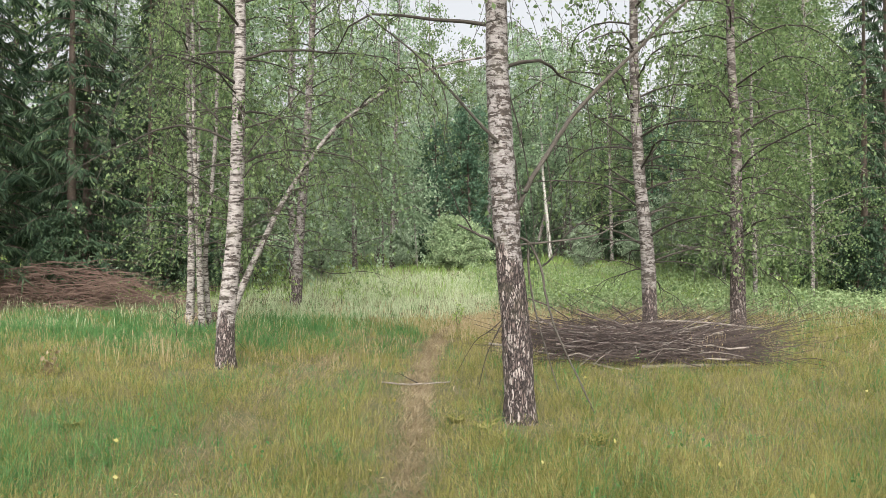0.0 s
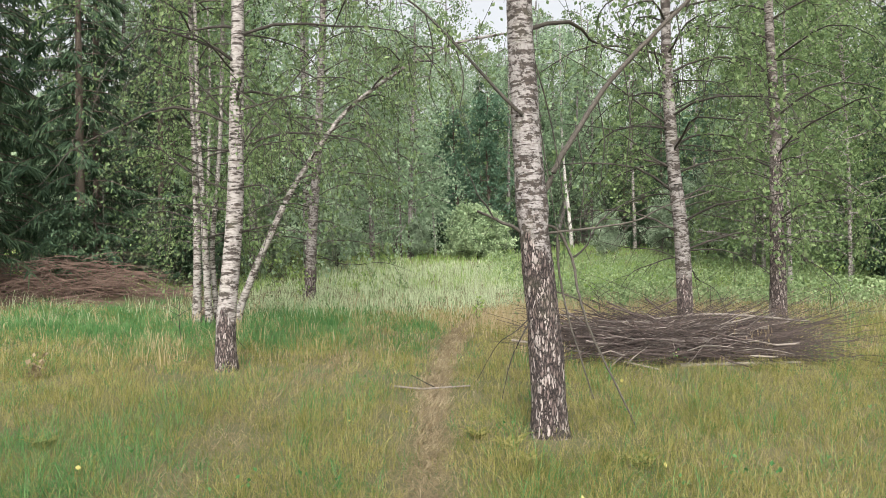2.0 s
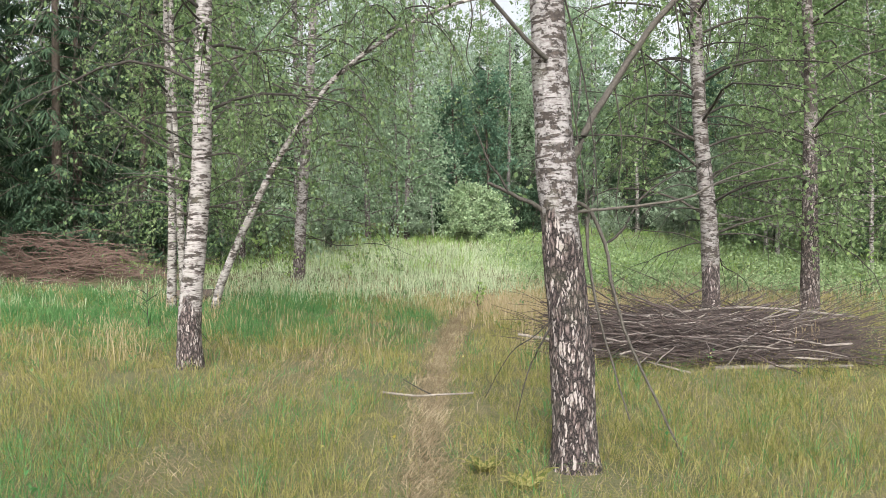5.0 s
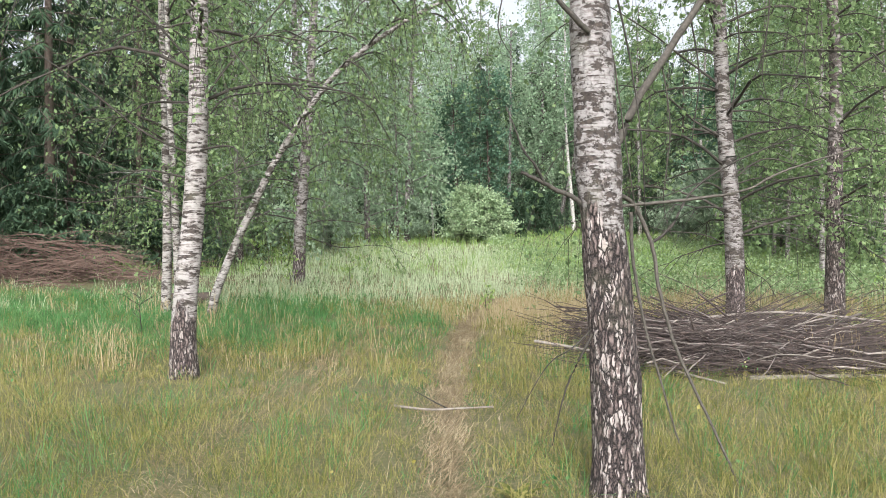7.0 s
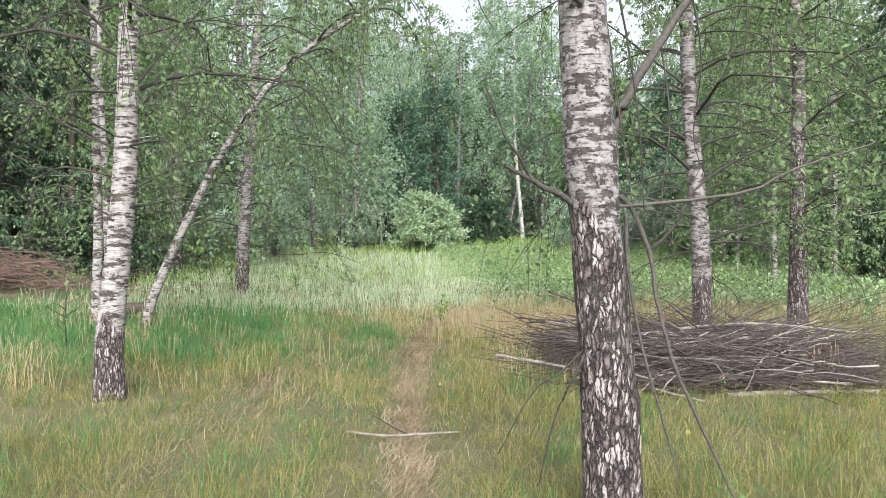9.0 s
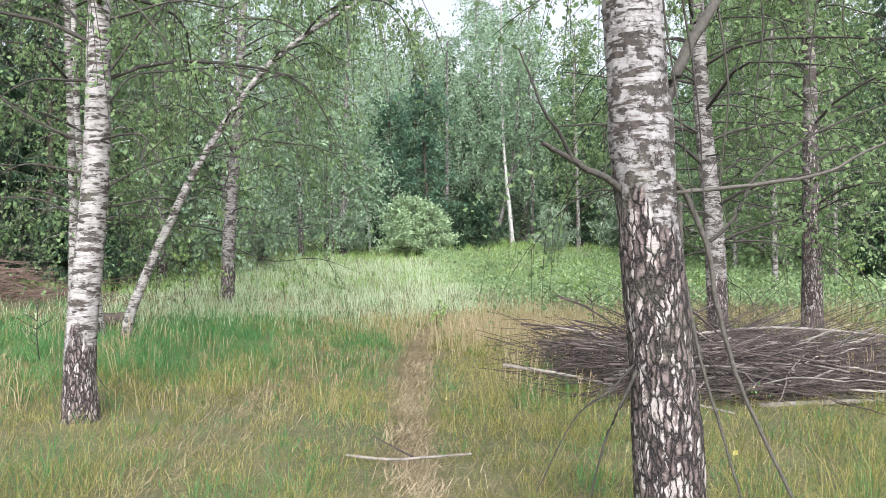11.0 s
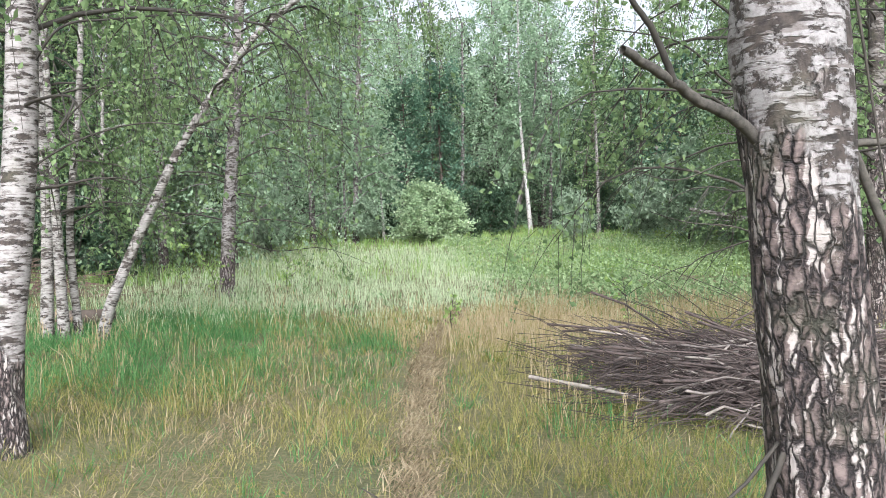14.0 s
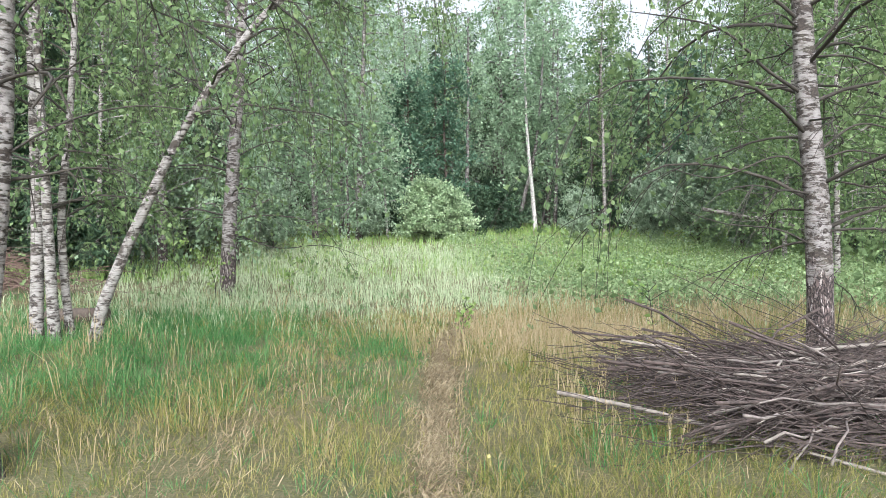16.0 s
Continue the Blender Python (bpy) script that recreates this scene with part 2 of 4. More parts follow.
def sweep(pts, radii, sides=6, wobble=None):
    """A tapered round tube along pts."""
    pts, radii = np.asarray(pts, float), np.asarray(radii, float)
    d = np.gradient(pts, axis=0)
    d /= np.linalg.norm(d, axis=1, keepdims=True) + 1e-9
    ref = np.where(np.abs(d[:, 2:3]) > 0.9, [[1.0, 0, 0]], [[0, 0, 1.0]])
    u = np.cross(ref, d)
    u /= np.linalg.norm(u, axis=1, keepdims=True) + 1e-9
    w = np.cross(d, u)
    a = np.linspace(0, 2 * np.pi, sides, endpoint=False)
    r = radii[:, None] * np.ones(sides)
    if wobble is not None:
        r = r * wobble(pts, a)
    v = pts[:, None] + r[..., None] * (np.cos(a)[None, :, None] * u[:, None] + np.sin(a)[None, :, None] * w[:, None])
    n = len(pts)
    i, j = np.meshgrid(np.arange(n - 1), np.arange(sides), indexing="ij")
    k = (j + 1) % sides
    f = np.stack([i * sides + j, i * sides + k, (i + 1) * sides + k, (i + 1) * sides + j], -1).reshape(-1, 4)
    return v.reshape(-1, 3), f


def smooth_line(pts, n):
    """n places on a smooth curve through pts."""
    pts = np.asarray(pts, float)
    t = np.linspace(0, len(pts) - 1, n)
    out = []
    for s in t:
        i = min(int(s), len(pts) - 2)
        p0, p1, p2, p3 = (pts[min(max(i + k, 0), len(pts) - 1)] for k in (-1, 0, 1, 2))
        s -= i
        out.append(0.5 * (2 * p1 + (p2 - p0) * s + (2 * p0 - 5 * p1 + 4 * p2 - p3) * s**2 + (3 * p1 - p0 - 3 * p2 + p3) * s**3))
    return np.array(out)


def leaves(rng, centres, size, flat=0.5, long=1.5):
    """A folded rhombic leaf at each centre."""
    n = len(centres)
    d = rng.normal(size=(n, 3))
    d[:, 2] -= 0.5
    d /= np.linalg.norm(d, axis=1, keepdims=True)
    up = rng.normal(size=(n, 3)) * (1 - flat) + np.array([0, 0, 1.0]) * flat
    s = np.cross(d, up)
    s /= np.linalg.norm(s, axis=1, keepdims=True) + 1e-9
    h = np.cross(s, d)
    z = (size * rng.uniform(0.65, 1.3, n))[:, None]
    c = np.asarray(centres)
    v = np.stack([c - d * z * long / 2, c + s * z / 2 + h * z * 0.12, c + d * z * long / 2, c - s * z / 2 + h * z * 0.12], 1)
    return v.reshape(-1, 3), np.arange(4 * n).reshape(n, 4)


def blades(rng, root, height, width, lean, turn=None):
    """Bent grass blades: a lower quad and a pointed tip each."""
    n = len(root)
    a, b = rng.uniform(0, 2 * np.pi, n), rng.normal(size=n) * 1.3 + 3.0 * waves(root[:, 0], root[:, 1], 0.9)
    b = b if turn is None else turn
    side = np.stack([np.cos(a), np.sin(a), 0 * a], 1) * (width / 2)[:, None]
    out = np.stack([np.cos(b), np.sin(b), 0 * b], 1) * (lean * height)[:, None]
    up = np.array([0, 0, 1.0]) * height[:, None]
    mid = root + out * 0.32 + up * 0.6
    tip = root + out + up * (1 - 0.35 * np.minimum(lean, 1.2))[:, None]
    v = np.stack([root - side, root + side, mid + side * 0.85, mid - side * 0.85, tip], 1).reshape(-1, 3)
    k = 5 * np.arange(n)[:, None]
    return v, k + np.array([[0, 1, 2, 3]]), k + np.array([[3, 2, 4]])


# ---- the ground ----
PATH_LINE = np.array([(-0.3, -8), (-0.25, 3), (-0.2, 6), (-0.2, 9), (-0.1, 11), (0.05, 13.5), (0.3, 15.5), (0.9, 18.5)])
TRAIL_LINE = np.array([(-1.6, 3), (-1.8, 6.3), (-1.65, 8.4), (-1.5, 9.8), (-1.35, 11.5), (-1.3, 14.8), (-1.3, 17.5), (-1.9, 21)])


def off_line(x, y, line):
    """Distance from the places to a polyline."""
    best = np.full(np.shape(x), 1e9)
    for (ax, ay), (bx, by) in zip(line[:-1], line[1:]):
        dx, dy = bx - ax, by - ay
        t = np.clip(((x - ax) * dx + (y - ay) * dy) / (dx * dx + dy * dy), 0, 1)
        best = np.minimum(best, np.hypot(x - ax - t * dx, y - ay - t * dy))
    return best


def waves(x, y, f):
    return (np.sin(f * x + 1.3 * np.sin(f * 0.7 * y + 2)) + np.sin(f * 1.1 * y + 1.7 * np.sin(f * 0.6 * x + 1)) + np.sin(f * 0.8 * (x + y) + 0.5)) / 3


def ground_z(x, y):
    x, y = np.asarray(x, float), np.asarray(y, float)
    rise = 0.033 * np.clip(y - 19, 0, 55)
    near = np.clip((40 - np.abs(y)) / 20, 0, 1)
    return rise + near * (0.035 * waves(x, y, 1.3) + 0.012 * waves(x, y, 5.1)) - 0.04 * np.exp(-((off_line(x, y, PATH_LINE) / 0.22) ** 2))


def grid_line(lo, hi, step, far):
    a = np.arange(lo, hi, step)
    g = np.geomspace(step, far, 24)
    return np.concatenate([(lo - np.cumsum(g))[::-1], a, hi + np.cumsum(g)])


gx, gy = grid_line(-12, 12, 0.2, 120), grid_line(0, 34, 0.2, 120)
GX, GY = np.meshgrid(gx, gy)
gv = np.stack([GX, GY, ground_z(GX, GY)], -1).reshape(-1, 3)
nx, ny = len(gx), len(gy)
gi, gj = np.meshgrid(np.arange(ny - 1), np.arange(nx - 1), indexing="ij")
gf = np.stack([gi * nx + gj, gi * nx + gj + 1, (gi + 1) * nx + gj + 1, (gi + 1) * nx + gj], -1).reshape(-1, 4)
tagged(new("ground", mesh_of("ground", gv, [gf], GROUND, True)), "meadow ground of soil, moss and dry grass litter", "ground", kind="structure")


# ---- trees ----
def limb_line(rng, start, azimuth, length, rise, droop, n=8):
    """A limb that rises from the trunk and droops towards its end."""
    t = np.linspace(0, 1, n)
    az = azimuth + 0.5 * (rng.random() - 0.5) * t + 0.12 * np.sin(7 * t + rng.random() * 6)
    out = length * t * (1 - 0.15 * t)
    z = length * (rise * t - droop * t * t) + 0.03 * length * np.sin(9 * t + rng.random() * 6) * t
    return np.asarray(start) + np.stack([np.cos(az) * out, np.sin(az) * out, z], 1)


def foliage(rng, limbs, twigs, twig_length, hang, per_twig, size, start=0.3, flat=0.5, long=1.5, spread=0.05, floor=-9.0):
    """Twigs along the limbs and leaves along the twigs: (twig verts, faces), (leaf verts, faces)."""
    tw, cs = [], []
    for line in limbs:
        for _ in range(twigs):
            s = start + (1 - start) * rng.random()
            i = s * (len(line) - 1)
            k = min(int(i), len(line) - 2)
            p = line[k] + (line[k + 1] - line[k]) * (i - k)
            d = line[k + 1] - line[k]
            d = d / (np.linalg.norm(d) + 1e-9) * 0.5 + rng.normal(size=3) * 0.55
            d[2] -= hang * 0.4
            L = twig_length * rng.uniform(0.5, 1.3)
            t = np.linspace(0, 1, 5)[:, None]
            q = p + d * L * t * 0.8 + np.array([0, 0, -hang]) * L * t * t * 0.8
            if q[:, 2].min() < floor:
                continue
            tw.append(sweep(q, 0.005 - 0.0035 * t[:, 0], 3))
            u = rng.random(per_twig) * 4
            m = np.minimum(u.astype(int), 3)
            cs.append(q[m] + (q[m + 1] - q[m]) * (u - m)[:, None] + rng.normal(size=(per_twig, 3)) * spread)
    return join(tw), leaves(rng, np.concatenate(cs), size, flat, long)


def trunk_wobble(seed, amount, lumps):
    def f(pts, a):
        out = np.ones((len(pts), len(a)))
        for i, p in enumerate(pts):
            for j, b in enumerate(a):
                q = Vector((math.cos(b) * 1.2 + seed, math.sin(b) * 1.2, p[2] * 2.2))
                out[i, j] += lumps * noise.noise(q) + amount * noise.noise(Vector((math.cos(b) * 7 + seed, math.sin(b) * 7, p[2] * 6)))
        return out
    return f


def birch_trunk(line, r0, r1, seed, sides=20, rings=60, amount=0.03, lumps=0.06, flare=0.35, knot=0):
    pts = smooth_line(line, rings)
    t = np.linspace(0, 1, rings)
    z = pts[:, 2] - pts[0, 2]
    r = r0 + (r1 - r0) * t + r0 * flare * np.exp(-np.maximum(z, 0) / 0.12)
    if knot:
        r = r * (1 + 0.10 * np.exp(-((z - knot) / 0.16) ** 2))
    return sweep(pts, r, sides, trunk_wobble(seed, amount, lumps))


def birch(name, at, line, r0, r1, bark, label, seed, explicit=(), limbs=(14, 3.0, 9.0, 2.4), twig=(9, 0.8, 0.9, 16), size=0.05,
          sides=20, rings=60, amount=0.03, lumps=0.06, leaf=None, knot=0, floor=-9.0, bare=None):
    """A birch whose trunk follows line above its foot at; explicit limbs, then grown ones that carry the crown."""
    rng = np.random.default_rng(seed)
    tree = tagged(new(name), label, "birch tree", group="birches in the clearing")
    tree.location = at
    v, f = birch_trunk(line, r0, r1, seed, sides, rings, amount, lumps, knot=knot)
    child("trunk", mesh_of("trunk", v, [f], bark, True), tree)
    dense = smooth_line(line, 80)
    leafy = []
    for pts, ra, rb, mat, kind, has_leaves in explicit:
        c = smooth_line(pts, 6 * len(pts))
        c += rng.normal(size=c.shape) * ra * 0.1
        v, f = sweep(c, np.linspace(ra, rb, len(c)), 8)
        child(kind, mesh_of(kind, v, [f], mat, True), tree)
        if has_leaves:
            leafy.append(c)
    n, z0, z1, length = limbs
    for i in range(n):
        z = z0 + (z1 - z0) * (i + rng.random()) / n
        k = int(np.argmin(np.abs(dense[:, 2] - z)))
        L = length * rng.uniform(0.6, 1.2) * (1.1 - 0.5 * (z - z0) / (z1 - z0))
        c = limb_line(rng, dense[k], i * 2.4 + rng.random(), L, rng.uniform(0.3, 0.8), rng.uniform(0.3, 0.9))
        v, f = sweep(c, np.linspace(min(0.02, r0 * 0.25), 0.004, len(c)), 6)
        child("limb", mesh_of("limb", v, [f], TWIG, True), tree)
        leafy.append(c)
    if bare:
        n, z0, z1, length = bare
        for i in range(n):
            z = z0 + (z1 - z0) * (i + rng.random()) / n
            k = int(np.argmin(np.abs(dense[:, 2] - z)))
            c = limb_line(rng, dense[k], i * 2.4 + rng.random(), length * rng.uniform(0.5, 1.2), rng.uniform(0.0, 0.5), rng.uniform(0.1, 0.5), 12)
            pieces = [sweep(c, np.linspace(0.013, 0.003, 12), 5)]
            for j in range(6):
                b = c[int(rng.integers(3, 11))]
                d = (c[-1] - c[0]) * 0.2 + rng.normal(size=3) * 0.16 - np.array([0, 0, 0.12])
                u = np.linspace(0, 1, 5)[:, None]
                pieces.append(sweep(b + d * u + np.array([0, 0, -0.12]) * u * u, np.linspace(0.005, 0.002, 5), 5))
            v, f = join(pieces)
            child("dead_limb", mesh_of("dead_limb", v, [f], TWIG, True), tree)
    (tv, tf), (lv, lf) = foliage(rng, leafy, *twig, size, floor=floor)
    tagged(child("fine_branching", mesh_of("fine_branching", tv, [tf], TWIG), tree), kind="stuff")
    child("crown", mesh_of("crown", lv, [lf], leaf or LEAF_BIRCH), tree, "small hanging birch leaves")
    return tree


def rel(at, pts):
    return [(x - at[0], y - at[1], z - at[2]) for x, y, z in pts]


# the old birch beside the path
at = (0.7, 6.48, -0.02)
birch("birch_tree", at, rel(at, [(0.7, 6.48, -0.05), (0.665, 6.48, 0.75), (0.585, 6.47, 1.6), (0.52, 6.47, 2.65), (0.49, 6.47, 3.6), (0.5, 6.47, 6), (0.6, 6.47, 10)]),
      0.132, 0.071, BARK_NEAR, "old birch with furrowed dark foot and white bark", 3, [
          (rel(at, [(0.60, 6.52, 1.7), (0.72, 6.58, 1.92), (0.86, 6.62, 2.18), (1.25, 6.65, 2.75), (1.75, 6.7, 3.25), (2.2, 6.8, 3.7), (2.9, 6.9, 4.2)]), 0.027, 0.010, LICHEN, "limb", True),
          (rel(at, [(0.62, 6.5, 1.6), (0.79, 6.63, 1.55), (0.90, 6.65, 1.32), (0.94, 6.65, 1.09), (1.03, 6.65, 0.78), (1.14, 6.65, 0.54), (1.30, 6.65, 0.2), (1.4, 6.65, -0.02)]), 0.0135, 0.006, LICHEN, "dead_limb", False),
          (rel(at, [(0.78, 6.63, 1.5), (0.80, 6.63, 1.2), (0.87, 6.63, 0.85), (0.96, 6.63, 0.55), (1.05, 6.63, 0.25)]), 0.011, 0.004, LICHEN, "dead_limb", False),
          (rel(at, [(0.66, 6.55, 1.52), (0.8, 6.63, 1.54), (1.1, 6.65, 1.57), (1.4, 6.65, 1.62), (1.6, 6.65, 1.72), (2.0, 6.65, 1.85)]), 0.011, 0.004, LICHEN, "dead_limb", False),
          (rel(at, [(0.91, 6.65, 1.34), (1.01, 6.65, 1.43), (1.12, 6.65, 1.62), (1.36, 6.65, 1.78), (1.7, 6.65, 1.92)]), 0.009, 0.003, TWIG, "dead_limb", False),
          (rel(at, [(0.55, 6.47, 1.48), (0.44, 6.43, 1.57), (0.35, 6.4, 1.605), (0.27, 6.36, 1.645), (0.16, 6.3, 1.69)]), 0.015, 0.009, LICHEN, "broken_limb", False),
          (rel(at, [(0.28, 6.36, 1.64), (0.235, 6.33, 1.72), (0.17, 6.3, 1.8), (0.13, 6.3, 1.9), (0.08, 6.3, 2.02)]), 0.008, 0.003, TWIG, "dead_limb", False),
          (rel(at, [(0.5, 6.36, 2.4), (0.36, 6.3, 2.52), (0.1, 6.25, 2.8), (-0.2, 6.2, 3.1), (-0.6, 6.1, 3.4)]), 0.016, 0.006, LICHEN, "limb", True),
          (rel(at, [(0.6, 6.47, 0.95), (0.5, 6.42, 0.79), (0.4, 6.4, 0.58), (0.33, 6.38, 0.3)]), 0.009, 0.002, TWIG, "dead_limb", False),
          (rel(at, [(0.58, 6.47, 0.92), (0.44, 6.42, 0.8), (0.3, 6.4, 0.7), (0.15, 6.36, 0.45)]), 0.005, 0.002, TWIG, "dead_limb", False),
          (rel(at, [(0.58, 6.42, 2.6), (0.66, 6.46, 2.2), (0.72, 6.46, 1.8), (0.78, 6.45, 1.4)]), 0.006, 0.002, TWIG, "dead_limb", False),
          (rel(at, [(0.58, 6.45, 2.9), (0.72, 6.5, 2.4), (0.80, 6.5, 1.9), (0.83, 6.5, 1.45)]), 0.007, 0.002, TWIG, "dead_limb", False),
      ] + [
          (rel(at, [(x0, 6.66 + dy, z0), (x0 + 0.05, 6.67 + dy, z0 - 0.35 * d), (x0 + 0.02, 6.68 + dy, z0 - 0.75 * d), (x0 + 0.09, 6.66 + dy, z0 - d)]), 0.005, 0.0015, TWIG, "hanging_twig", False)
          for x0, dy, z0, d in ((0.95, 0.0, 2.3, 1.0), (1.12, 0.05, 2.55, 0.9), (1.3, -0.05, 2.8, 1.1), (1.5, 0.05, 3.0, 1.0), (1.75, 0.1, 3.25, 1.2), (0.02, -0.4, 2.85, 0.6), (-0.2, -0.45, 3.1, 0.7))
      ], limbs=(16, 3.0, 8.0, 2.2), twig=(12, 0.8, 1.0, 18), knot=1.75, floor=2.6, sides=56, rings=170, amount=0.08, lumps=0.1, size=0.032)

# the white birch across the trail
at = (-2.66, 9.85, -0.02)
birch("birch_tree", at, rel(at, [(-2.66, 9.85, -0.05), (-2.66, 9.85, 0.6), (-2.56, 9.9, 1.83), (-2.52, 9.9, 3.27), (-2.5, 9.9, 4.7), (-2.55, 9.9, 9)]),
      0.13, 0.05, BARK_MID, "tall white birch with a dark split-bark foot", 8, [
          (rel(at, [(-2.5, 9.9, 2.35), (-2.3, 9.9, 2.62), (-2.0, 10.0, 2.7), (-1.5, 10.1, 2.75), (-0.9, 10.1, 2.65)]), 0.010, 0.003, TWIG, "limb", True),
          (rel(at, [(-2.5, 9.9, 2.6), (-2.2, 9.9, 3.0), (-1.8, 10.0, 3.5), (-1.3, 10.0, 4.1)]), 0.012, 0.003, TWIG, "limb", True),
          (rel(at, [(-2.52, 9.9, 1.75), (-2.2, 9.95, 1.95), (-1.8, 10.0, 2.05), (-1.3, 10.1, 2.0)]), 0.008, 0.002, TWIG, "limb", False),
          (rel(at, [(-2.56, 9.9, 2.1), (-3.0, 9.8, 2.3), (-3.5, 9.7, 2.7), (-4.2, 9.6, 3.2)]), 0.012, 0.003, TWIG, "limb", False),
          (rel(at, [(-2.54, 9.9, 2.9), (-3.0, 9.8, 3.4), (-3.6, 9.7, 3.7), (-4.4, 9.7, 4.3)]), 0.012, 0.003, TWIG, "limb", True),
          (rel(at, [(-2.58, 9.9, 1.5), (-3.0, 9.8, 1.7), (-3.6, 9.8, 1.65), (-4.1, 9.7, 1.75)]), 0.008, 0.002, TWIG, "limb", False),
          (rel(at, [(-2.6, 9.85, 0.55), (-2.5, 9.6, 0.45), (-2.35, 9.5, 0.3)]), 0.006, 0.002, TWIG, "dead_limb", False),
      ], limbs=(22, 2.5, 8.0, 2.6), twig=(11, 0.8, 1.0, 22), floor=1.75, sides=36, rings=130, amount=0.03, lumps=0.07, size=0.03, bare=(9, 1.4, 4.0, 1.4))

# the leaning birch
at = (-3.85, 15.0, 0)
birch("leaning_birch_tree", at, rel(at, [(-3.9, 15, -0.05), (-3.8, 15, 0.42), (-3.54, 15, 1.07), (-3.2, 15, 1.8), (-2.9, 15, 2.42), (-2.4, 15, 3.2), (-1.8, 15, 3.95), (-0.75, 15, 4.7), (0.1, 15.1, 5.1), (1.0, 15.2, 5.3)]),
      0.075, 0.02, BARK_SLIM, "slim birch leaning far over in an arch", 12, limbs=(16, 2.6, 5.2, 1.8), twig=(11, 0.9, 1.1, 18), size=0.05, rings=90)

# the group of slim birches
for k, (at, line, r) in enumerate([
        ((-4.8, 15.6, 0), [(0, 0, -0.05), (0.03, 0, 1.5), (0.0, 0, 3.1), (-0.05, 0, 5.7), (0, 0, 10)], 0.085),
        ((-4.5, 15.4, 0), [(0, 0, -0.05), (-0.06, 0, 1.4), (-0.1, 0, 2.4), (-0.17, 0, 4.0), (-0.25, 0, 9)], 0.072),
        ((-4.42, 15.7, 0), [(0, 0, -0.05), (-0.1, 0, 1.4), (0.02, 0, 2.8), (0.1, 0, 4.2), (0.2, 0, 8)], 0.055)]):
    birch("birch_tree", at, line, r, 0.03, BARK_SLIM, "slim white birch in a group of three", 20 + k, limbs=(20, 1.4, 8, 2.0), twig=(9, 0.7, 0.9, 14), size=0.05)

# the birch behind the leaning one
at = (-3.65, 21.3, 0)
birch("birch_tree", at, [(0, 0, -0.1), (0.08, 0, 1.8), (0.28, 0, 4.56), (0.45, 0, 8.3), (0.5, 0, 12)], 0.16, 0.05, BARK_TALL,
      "birch with pale trunk and dark foot", 31, [
          ([(0.1, 0, 1.3), (1.0, -0.3, 1.0), (2.0, -0.8, 1.05), (2.9, -1.2, 0.75)], 0.014, 0.003, TWIG, "limb", False),
      ], limbs=(34, 1.2, 10, 3.2), twig=(11, 0.9, 1.0, 16), size=0.062, bare=(12, 1.0, 4.5, 2.2))

# two birches behind the brush pile
at = (3.44, 12.5, 0)
birch("birch_tree", at, rel(at, [(3.46, 12.5, -0.05), (3.42, 12.5, 1.4), (3.3, 12.5, 2.6), (3.22, 12.5, 4.0), (3.2, 12.5, 5.6), (3.2, 12.5, 9)]),
      0.125, 0.05, BARK_TALL, "birch with blotched bark behind the brush pile", 41, [
          (rel(at, [(3.3, 12.5, 2.55), (2.9, 12.4, 2.75), (2.4, 12.3, 3.1), (1.6, 12.2, 3.2)]), 0.02, 0.004, TWIG, "limb", True),
          (rel(at, [(3.26, 12.5, 3.2), (2.8, 12.4, 3.5), (2.2, 12.3, 3.9), (1.4, 12.1, 4.3)]), 0.018, 0.004, TWIG, "limb", True),
          (rel(at, [(3.35, 12.5, 1.85), (3.0, 12.4, 2.0), (2.4, 12.3, 1.8), (1.9, 12.2, 1.9)]), 0.012, 0.003, TWIG, "limb", False),
          (rel(at, [(3.38, 12.5, 1.2), (3.0, 12.4, 1.35), (2.5, 12.3, 1.4), (2.1, 12.2, 1.5)]), 0.010, 0.003, TWIG, "limb", False),
          (rel(at, [(3.36, 12.5, 2.0), (3.8, 12.5, 2.3), (4.4, 12.5, 2.2), (5.0, 12.5, 2.45)]), 0.013, 0.003, TWIG, "limb", False),
          (rel(at, [(3.3, 12.5, 2.9), (3.7, 12.5, 3.4), (3.9, 12.5, 4.2), (4.5, 12.5, 5.0)]), 0.016, 0.004, TWIG, "limb", True),
          (rel(at, [(3.4, 12.5, 1.4), (3.9, 12.5, 1.55), (4.5, 12.4, 1.5)]), 0.009, 0.003, TWIG, "limb", False),
      ], limbs=(34, 1.3, 8, 2.6), twig=(9, 0.8, 0.8, 16), size=0.05, sides=28, rings=90, bare=(18, 0.9, 4.2, 1.7))
at = (5.5, 14.2, 0)
